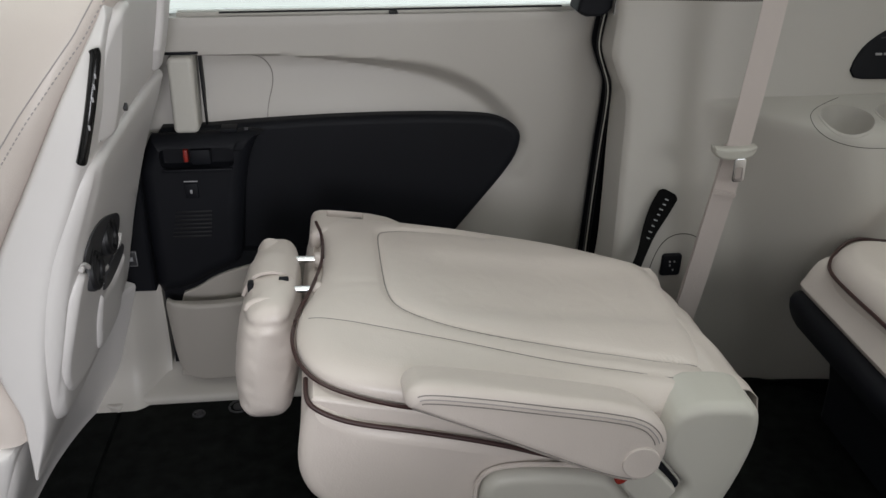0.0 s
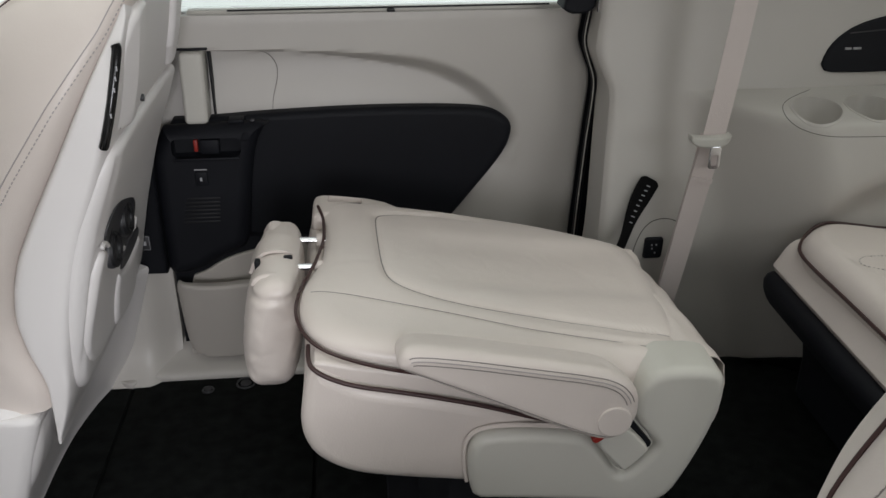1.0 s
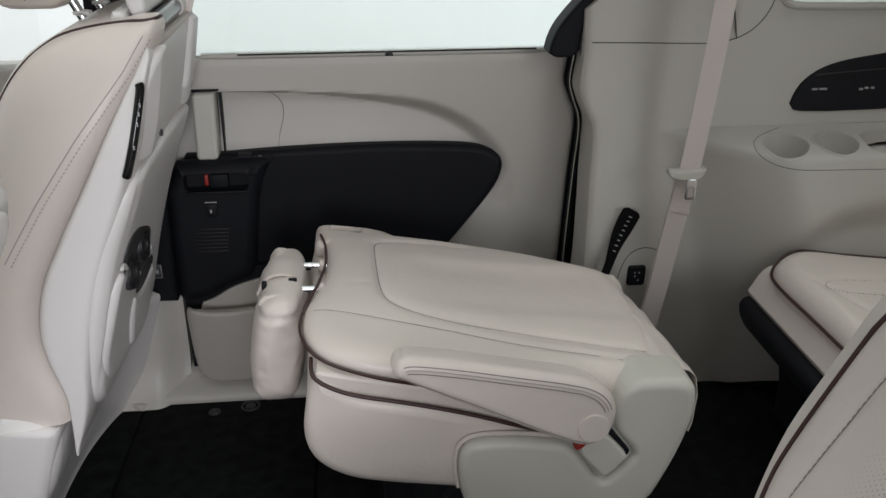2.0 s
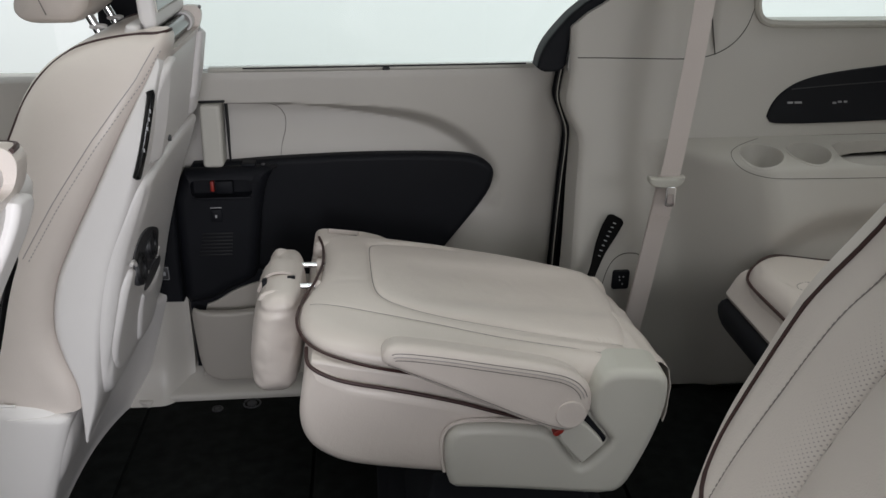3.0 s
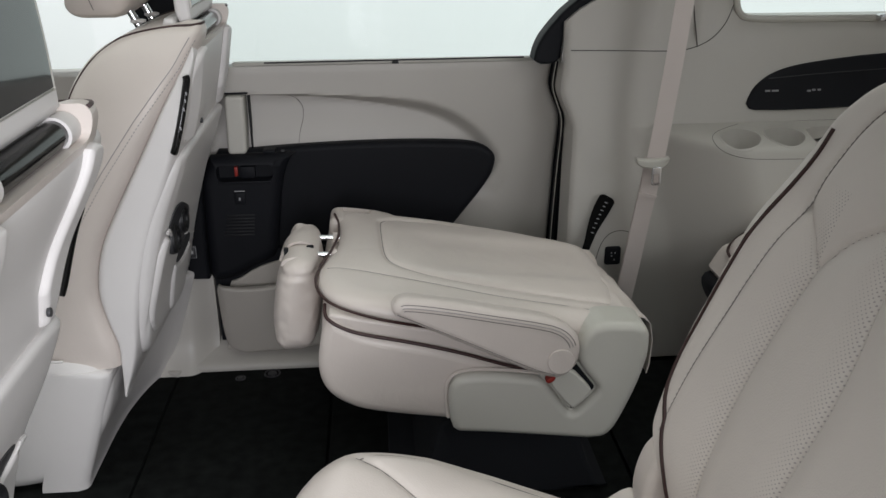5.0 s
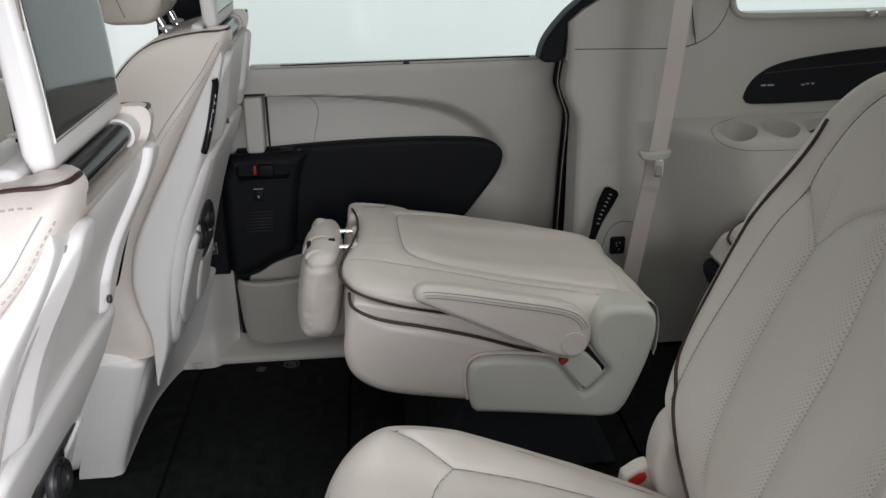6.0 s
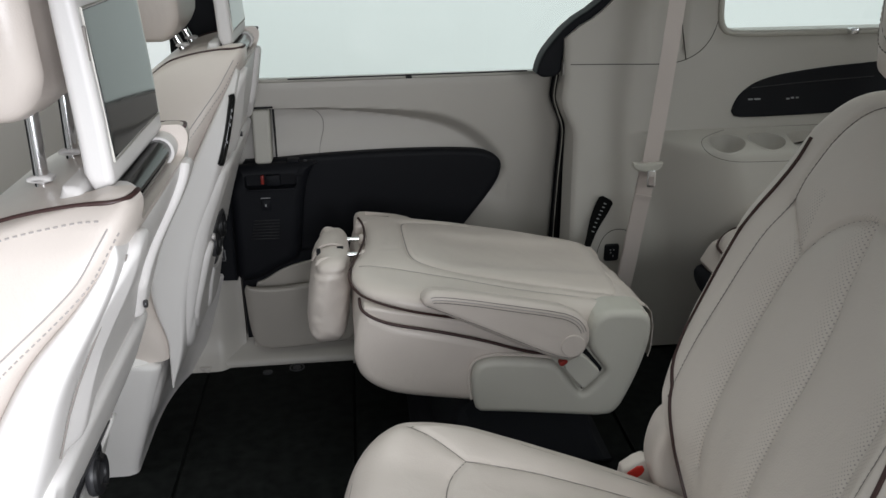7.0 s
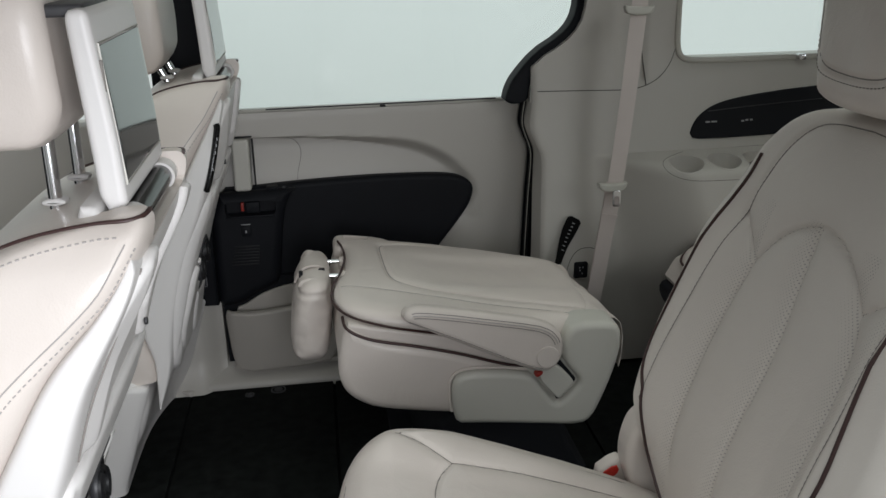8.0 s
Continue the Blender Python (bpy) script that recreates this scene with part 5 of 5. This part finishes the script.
    # screen
    mon = p("monitor", loft([(-0.378, 0.903), (-0.379, 0.94), (-0.380, 0.98), (-0.389, 1.098), (-0.390, 1.108), (-0.394, 1.113), (-0.408, 1.113), (-0.413, 1.108), (-0.4135, 1.095), (-0.408, 0.98), (-0.406, 0.903)], cy - 0.122, cy + 0.122, 0.008, 5, smooth=1, count=90), VINYL, "ivory screen housing")

    def face(u, v, w):
        return (curve_of([(0.90, -0.378), (0.98, -0.380), (1.04, -0.3845), (1.10, -0.3892)], v) + w, cy + u, v)

    p("display", pillow([(-0.107, 0.933), (0.107, 0.933), (0.107, 1.076), (-0.107, 1.076)], face, 0.0012, 0.001, 0.0008, 8, 80, 0.0002, smooth=0), SCREEN, "dark glossy display", mon)
    p("screen_rim", tube([face(u, v, 0.0006) for u, v in ((-0.109, 0.931), (0.109, 0.931), (0.109, 1.078), (-0.109, 1.078))], 0.0014, 5, 0, True), COVER, "", mon)
    p("slot", box(face(-0.1145, 1.045, 0)[0] - 0.002, face(0, 1.045, 0)[0] + 0.0012, cy - 0.1165, cy - 0.1130, 1.030, 1.062, 0.0005), SEAM, "", mon)
    p("top_catch", box(-0.452, -0.398, cy - 0.10, cy + 0.02, 1.104, 1.117, 0.003), DARKGREY, "dark catch on top", mon)
    # headrest on two posts
    dx, dz = rest
    p("headrest", pillow([(-0.115, 0.985), (-0.095, 0.966), (0.0, 0.962), (0.095, 0.966), (0.115, 0.985), (0.132, 1.06), (0.128, 1.13), (0.09, 1.165), (0, 1.172), (-0.09, 1.165), (-0.128, 1.13), (-0.132, 1.06)],
                         lambda u, v, w: (-0.432 + dx - w - 0.6 * (v - 1.06) ** 2 - 0.02 * step(1.02, 0.96, v), cy + u, v + dz), 0.125, 0.05, 0.055, 20, 120, 0.022), LEATHER, "leather headrest")
    p("headrest_seam", tube([(x + dx, cy + y, z + dz) for x, y, z in ((-0.50, -0.122, 0.985), (-0.515, -0.131, 1.04), (-0.528, -0.131, 1.10), (-0.52, -0.108, 1.15))], 0.001, 5), SEAM)
    for sg in (-1, 1):
        p("headrest_post", tube([(-0.468 + 0.7 * dx, cy + sg * 0.055, 0.975 + dz), (-0.470 + 0.4 * dx, cy + sg * 0.055, 0.893)], 0.0075, 12, 0), CHROME, "bright steel post")
        p("post_collar", loft([(0.010, 0.0), (0.036, 0.0), (0.036, 0.011), (0.010, 0.011)], -0.011, 0.011, 0.005, 4, smooth=1, warp=lambda x, y, z: (x - 0.493 + 0.4 * dx, cy + sg * 0.055 + y, z * 0.7 + 0.898)), VINYL)
    return s


def headphones(x, y, z):
    s = thing("headphones", "folded black headphones tucked in the seat pocket", "headphones", (x, y, z))
    part("band", tube([(0.004, -0.07, -0.03), (0.012, -0.072, 0.03), (0.016, -0.04, 0.065), (0.016, 0.0, 0.072), (0.014, 0.04, 0.06), (0.006, 0.06, 0.02)], 0.007, 8), RUBBER, s)
    for yy, zz in ((-0.055, -0.01), (0.035, 0.0)):
        part("ear_cup", disc((0.008, yy, zz), 0.030, 0.012, "x", 28, 0.004), DARKGREY, s)
        part("ear_pad", tube([(0.013, yy + 0.022 * math.cos(a), zz + 0.022 * math.sin(a)) for a in [2 * math.pi * k / 20 for k in range(20)]], 0.007, 8, 0, True), RUBBER, s)
    return s


def second_row_seat():
    s = thing("second_row_seat", "upright ivory leather captain's seat with perforated inserts", "car seat", (0.15, -0.56, 0.0))
    p = maker(s)
    XF = [(0.30, 0.318), (0.36, 0.305), (0.47, 0.300), (0.58, 0.331), (0.68, 0.370), (0.83, 0.430), (0.92, 0.468), (0.97, 0.492)]
    C = -0.555

    def place(u, v, w):
        return (curve_of(XF, v) + 0.10 - w, u, v)

    L1 = [(-0.445, 0.44), (-0.439, 0.52), (-0.436, 0.60), (-0.438, 0.68), (-0.448, 0.746)]
    AR = [(-0.448, 0.746), (-0.468, 0.781), (-0.492, 0.802), (-0.52, 0.817), (-0.553, 0.824), (-0.59, 0.820), (-0.624, 0.804), (-0.652, 0.785), (-0.676, 0.764)]
    R1 = [(-0.676, 0.764), (-0.704, 0.729), (-0.716, 0.679), (-0.720, 0.625), (-0.724, 0.55), (-0.725, 0.45)]
    CL = [(-0.547, 0.820), (-0.556, 0.76), (-0.571, 0.70), (-0.577, 0.64), (-0.573, 0.566), (-0.575, 0.46)]
    WL = [(-0.448, 0.746), (-0.425, 0.765), (-0.392, 0.795)]
    WR = [(-0.676, 0.764), (-0.716, 0.793), (-0.745, 0.806)]
    BL = [(-0.362, 0.50), (-0.367, 0.585), (-0.374, 0.663), (-0.382, 0.735), (-0.390, 0.795), (-0.394, 0.846), (-0.408, 0.893), (-0.442, 0.928), (-0.482, 0.940), (-0.555, 0.943)]
    BR = [(-0.765, 0.45), (-0.757, 0.60), (-0.754, 0.70), (-0.748, 0.777), (-0.733, 0.85), (-0.705, 0.893), (-0.668, 0.928), (-0.628, 0.940), (-0.555, 0.943)]
    fine = [smooth_line(q) for q in (L1, AR, R1, CL, WL, WR)]
    outer = [smooth_line(q) for q in (BL, BR)]

    def relief(u, v):
        a = abs(u - C)
        bol = 0.027 * step(0.11, 0.222, a) * (1 - step(0.74, 0.86, v)) * step(0.36, 0.5, v)
        d = near(fine, u, v)
        bol -= 0.037 * max(0.0, a - 0.205) / 0.08
        return bol - 0.006 * math.exp(-(d / 0.004) ** 2) - 0.007 * math.exp(-(d / 0.022) ** 2) - 0.003 * math.exp(-(near(outer, u, v) / 0.004) ** 2) + 0.0012 * noise.noise(Vector((u * 15, v * 15, 7)))

    fl, fc, fr2 = smooth_line(L1), smooth_line(CL), smooth_line(R1)

    def marks(u, v):
        """How large the holes are: largest beside the three long seams, fading away from them."""
        best = 0.0
        if v > 0.83:
            return 0.0
        for line, reach in ((fl, 0.05), (fc, 0.05), (fr2, 0.05)):
            x = lerp(sorted((q[1], q[0]) for q in line), v)
            d = u - x
            if 0.0 < d < reach:
                best = max(best, 1 - d / reach)
        if -0.752 < u < -0.715 and v < 0.79:
            best = max(best, 0.8 * (1 - abs(u + 0.735) / 0.03))
        if u > -0.37:
            best = 0.0
        return best ** 1.3 if best > 0.12 else 0.0

    # both sides swell wide at elbow height and fall away to the rear
    half = [(C, 0.954), (-0.465, 0.953), (-0.393, 0.941), (-0.348, 0.90), (-0.314, 0.83), (-0.296, 0.70), (-0.284, 0.615), (-0.300, 0.56), (-0.334, 0.50), (-0.358, 0.45), (-0.368, 0.41), (-0.392, 0.345), (C, 0.33)]
    out = half + [(2 * C - u, v) for u, v in half[-2:0:-1]]
    p("backrest", pillow(out, place, 0.10, 0.016, 0.020, 90, 300, 0.02, relief, center=(C, 0.62), marks=marks), PERF)
    def surf(u, v):
        return 0.10 + relief(u, v)

    rest_skin = skin(out, 0.10, 0.016, 0.020, relief)
    for q in (L1, AR, R1, CL, WL, WR):
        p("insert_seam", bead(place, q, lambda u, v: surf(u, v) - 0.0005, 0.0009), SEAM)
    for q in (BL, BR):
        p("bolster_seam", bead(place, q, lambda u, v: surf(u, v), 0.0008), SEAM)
        pts = chaikin([(u, v, 0) for u, v in q], 2, False)
        p("bolster_stitching", dashes([place(t.x, t.y, surf(t.x, t.y) + 0.0006) for t in pts], 0.004, 0.0035, 0.0009, 0), SEAM)
    wide_edge = [(-0.425, 0.362), (-0.402, 0.385), (-0.385, 0.42), (-0.381, 0.46), (-0.362, 0.51), (-0.339, 0.56), (-0.325, 0.61), (-0.338, 0.70), (-0.352, 0.83), (-0.355, 0.875)]
    for e in (wide_edge, [(2 * C - u, v) for u, v in wide_edge]):
        inner = [(u + 0.006 * (1 if u < C else -1), v) for u, v in e]
        p("piping", bead(place, inner, lambda u, v: rest_skin(u, v) + 0.0012, 0.0027), PIPING, "dark burgundy piping")
    p("lumbar_dot", disc((0.298, -0.402, 0.425), 0.008, 0.006, "x", 20, 0.002), LEATHER)
    # side wing and plastic back
    p("back_shell", loft([(0.40, 0.34), (0.402, 0.46), (0.42, 0.58), (0.46, 0.68), (0.53, 0.83), (0.58, 0.92), (0.62, 0.93), (0.63, 0.88), (0.56, 0.68), (0.51, 0.45), (0.49, 0.34)], -0.785, -0.325, 0.02, 4, smooth=2, count=90), VINYL, "ivory back shell")
    cov = p("hinge_cover", loft([(0.283, 0.345), (0.277, 0.375), (0.282, 0.415), (0.296, 0.448), (0.33, 0.465), (0.39, 0.45), (0.41, 0.36), (0.37, 0.29), (0.30, 0.30)], -0.352, -0.292, 0.014, 5, smooth=2, count=70), LEATHER, "rounded padded hinge cover")
    p("cover_seam", tube([(0.285, -0.338, 0.35), (0.280, -0.339, 0.38), (0.288, -0.339, 0.42), (0.306, -0.339, 0.455)], 0.001, 5), SEAM, "", cov)

    # cushion
    def cz(x):
        return 0.460 - 0.245 * (x + 0.07) - 0.11 * max(0.0, x) - 0.22 * max(0.0, -0.10 - x)

    def cplace(u, v, w):
        return (u, v, cz(u) - 0.20 + w)

    S1 = [(-0.090, -0.341), (-0.085, -0.346), (-0.057, -0.361), (-0.012, -0.405)]
    S2 = [(-0.012, -0.405), (-0.038, -0.438), (-0.050, -0.49), (-0.052, C), (-0.05, 2 * C + 0.49), (-0.038, 2 * C + 0.438), (-0.012, 2 * C + 0.405)]
    S3 = [(-0.012, -0.405), (0.075, -0.397), (0.206, -0.402), (0.32, -0.415)]
    S4 = [(-0.085, -0.346), (-0.07, -0.328), (-0.03, -0.319), (0.06, -0.331), (0.175, -0.352), (0.30, -0.37)]
    lines = [S1, S2, S3, S4]
    lines += [[(u, 2 * C - v) for u, v in q] for q in (S1, S3, S4)]
    cl = [smooth_line(q) for q in lines]

    def crelief(u, v):
        a = abs(v - C)
        d = near(cl, u, v)
        return 0.012 * step(0.10, 0.20, a) - 0.004 * math.exp(-(d / 0.004) ** 2) - 0.004 * math.exp(-(d / 0.016) ** 2) + 0.0015 * noise.noise(Vector((u * 15, v * 15, 2)))

    co = [(-0.19, C), (-0.186, -0.47), (-0.168, -0.38), (-0.125, -0.318), (-0.07, -0.293), (0.0, -0.288), (0.10, -0.298), (0.22, -0.315), (0.33, -0.34), (0.37, -0.40), (0.375, C)]
    co = co + [(u, 2 * C - v) for u, v in co[-2:0:-1]]
    p("cushion", pillow(co, cplace, 0.20, 0.05, 0.045, 60, 240, 0.02, crelief, center=(0.08, C)), LEATHER)
    cushion_skin = skin(co, 0.20, 0.05, 0.045, crelief)
    for q in lines:
        p("cushion_seam", bead(cplace, q, lambda u, v: cushion_skin(u, v) + 0.0004, 0.0009), SEAM)
    pe = [(0.33, -0.342), (0.22, -0.315), (0.10, -0.297), (0.0, -0.286), (-0.07, -0.291), (-0.127, -0.317), (-0.170, -0.38), (-0.188, -0.47), (-0.192, C), (-0.188, -0.64), (-0.170, -0.73)]
    pe = [(u + 0.016 * step(-0.08, -0.15, u), v) for u, v in pe]
    p("cushion_piping", bead(cplace, pe, lambda u, v: 0.152 + 0.030 * step(-0.10, -0.16, u), 0.0027), PIPING, "dark burgundy piping")
    # buckle
    bk = p("buckle", loft([(0.240, 0.322), (0.282, 0.352), (0.296, 0.340), (0.325, 0.285), (0.300, 0.262), (0.27, 0.28)], -0.300, -0.272, 0.005, 4, smooth=1, count=50), LEATHER, "ivory belt buckle")
    p("buckle_button", loft([(0.250, 0.323), (0.278, 0.343), (0.287, 0.326), (0.263, 0.309)], -0.3015, -0.2695, 0.002, 3, smooth=1, count=40), RED, "red release button", bk)
    # headrest
    HO = [(C - 0.088, 0.985), (C - 0.072, 0.968), (C, 0.964), (C + 0.072, 0.968), (C + 0.088, 0.985), (C + 0.110, 1.07), (C + 0.112, 1.14), (C + 0.085, 1.178), (C, 1.186), (C - 0.085, 1.178), (C - 0.112, 1.14), (C - 0.110, 1.07)]
    hs = [(C - 0.092, 1.16), (C - 0.090, 1.06), (C - 0.078, 1.025), (C - 0.045, 1.010), (C + 0.045, 1.010), (C + 0.078, 1.025), (C + 0.090, 1.06), (C + 0.092, 1.16)]
    hl = [smooth_line(hs)]

    def hplace(u, v, w):
        return (0.565 - w + 0.10 * (v - 1.0), u, v)

    def hrelief(u, v):
        d = near(hl, u, v)
        return -0.003 * math.exp(-(d / 0.004) ** 2) + 0.0015 * noise.noise(Vector((u * 20, v * 20, 4)))

    hr = p("headrest", pillow(HO, hplace, 0.125, 0.030, 0.032, 40, 200, 0.02, hrelief, smooth=3), LEATHER, "leather headrest")
    hskin = skin(HO, 0.125, 0.030, 0.032, hrelief, 3)
    p("headrest_seam", bead(hplace, hs, lambda u, v: hskin(u, v), 0.0009, 3), SEAM, "", hr)
    wide = [(C + (u - C) * 1.07, v - 0.009) for u, v in hs[1:-1]]
    p("headrest_stitching", dashes([hplace(t.x, t.y, hskin(t.x, t.y) + 0.0003) for t in chaikin([(u, v, 0) for u, v in wide], 3, False)], 0.0035, 0.003, 0.0008, 0), SEAM, "", hr)
    for sg in (-1, 1):
        p("headrest_post", tube([(0.512, C + sg * 0.05, 0.985), (0.518, C + sg * 0.05, 0.92)], 0.007, 12, 0), CHROME, "bright steel post")
        p("post_collar", disc((0.516, C + sg * 0.05, 0.953), 0.015, 0.010, "z", 20, 0.003), LEATHER)
    p("base", loft([(0.0, 0.0), (0.03, 0.24), (0.36, 0.24), (0.42, 0.0)], -0.74, -0.38, 0.01, 3, smooth=1), SEATBASE, "black carpeted seat base")
    return s


def third_row_seat():
    s = thing("third_row_seat", "ivory leather third-row bench on a black base", "car seat", (1.0, 0.1, 0.0))
    p = maker(s)

    def place(u, v, w):
        return (u, v, 0.425 - 0.10 * (u - 0.75) - 0.15 + w)

    seam = [(0.700, 0.413), (0.706, 0.415), (0.722, 0.409), (0.734, 0.386), (0.748, 0.359), (0.77, 0.31), (0.80, 0.20), (0.81, 0.0)]
    inset = [(1.1, 0.40), (0.79, 0.382), (0.760, 0.371), (0.746, 0.352), (0.752, 0.338), (0.79, 0.325), (1.1, 0.32)]
    out = [(0.703, 0.30), (0.700, 0.38), (0.701, 0.435), (0.712, 0.470), (0.736, 0.503), (0.768, 0.527), (0.80, 0.535), (0.84, 0.531), (0.90, 0.520), (1.25, 0.505), (1.25, -0.45), (0.82, -0.45), (0.74, -0.40), (0.708, -0.2), (0.706, 0.1)]
    p("cushion", pillow(out, place, 0.15, 0.04, 0.045, 40, 180, 0.02, grooved([smooth_line(seam), smooth_line(inset)], 0.004, 0.006), center=(1.0, 0.05)), LEATHER)
    p("cushion_piping", bead(place, [(1.2, 0.510), (0.90, 0.522), (0.84, 0.533), (0.80, 0.537), (0.767, 0.529), (0.734, 0.504), (0.710, 0.471), (0.699, 0.436), (0.697, 0.38), (0.700, 0.30), (0.703, 0.1), (0.705, -0.2), (0.738, -0.40)], lambda u, v: 0.112 + 0.025 * step(0.705, 0.80, u), 0.0032), PIPING, "dark burgundy piping")
    p("inset_stitching", dashes([place(u, v, 0.1475) for u, v in smooth_line([(u + 0.006, v) for u, v in inset])], 0.0038, 0.0034, 0.0009, 0), STITCH)
    p("cushion_front", loft([(0.682, 0.338), (0.690, 0.352), (0.704, 0.380), (0.722, 0.396), (0.80, 0.40), (1.15, 0.36), (1.15, 0.26), (0.80, 0.27), (0.70, 0.318)], -0.455, 0.514, 0.020, 6, smooth=1, count=80), LEATHER)
    p("base", loft([(0.668, 0.308), (0.676, 0.326), (0.690, 0.332), (0.72, 0.318), (0.78, 0.29), (1.25, 0.25), (1.25, 0.0), (0.785, 0.0), (0.782, 0.17), (0.746, 0.212), (0.706, 0.243), (0.680, 0.272)], -0.46, 0.515, 0.022, 5, smooth=1, count=110), BLACK, "black plastic seat base")
    p("backrest", loft([(1.20, 0.36), (1.32, 0.85), (1.38, 0.87), (1.42, 0.84), (1.32, 0.34)], -0.45, 0.53, 0.03, 4, smooth=2), LEATHER)
    return s


folded_seat()
front_seat(0.52, "ivory leather front passenger seat with a rear screen", -1, (-0.048, -0.055))
front_seat(-0.44, "ivory leather driver's seat with a rear screen", 1, (0.0, 0.0), 1.0, 0.055)
headphones(-0.463, 0.425, 0.507)
headphones(-0.521, -0.42, 0.455)
second_row_seat()
third_row_seat()

for ob in list(scene.objects):
    if "stitching" in ob.name:
        tagged(ob, "row of small thread stitches", kind="stuff")
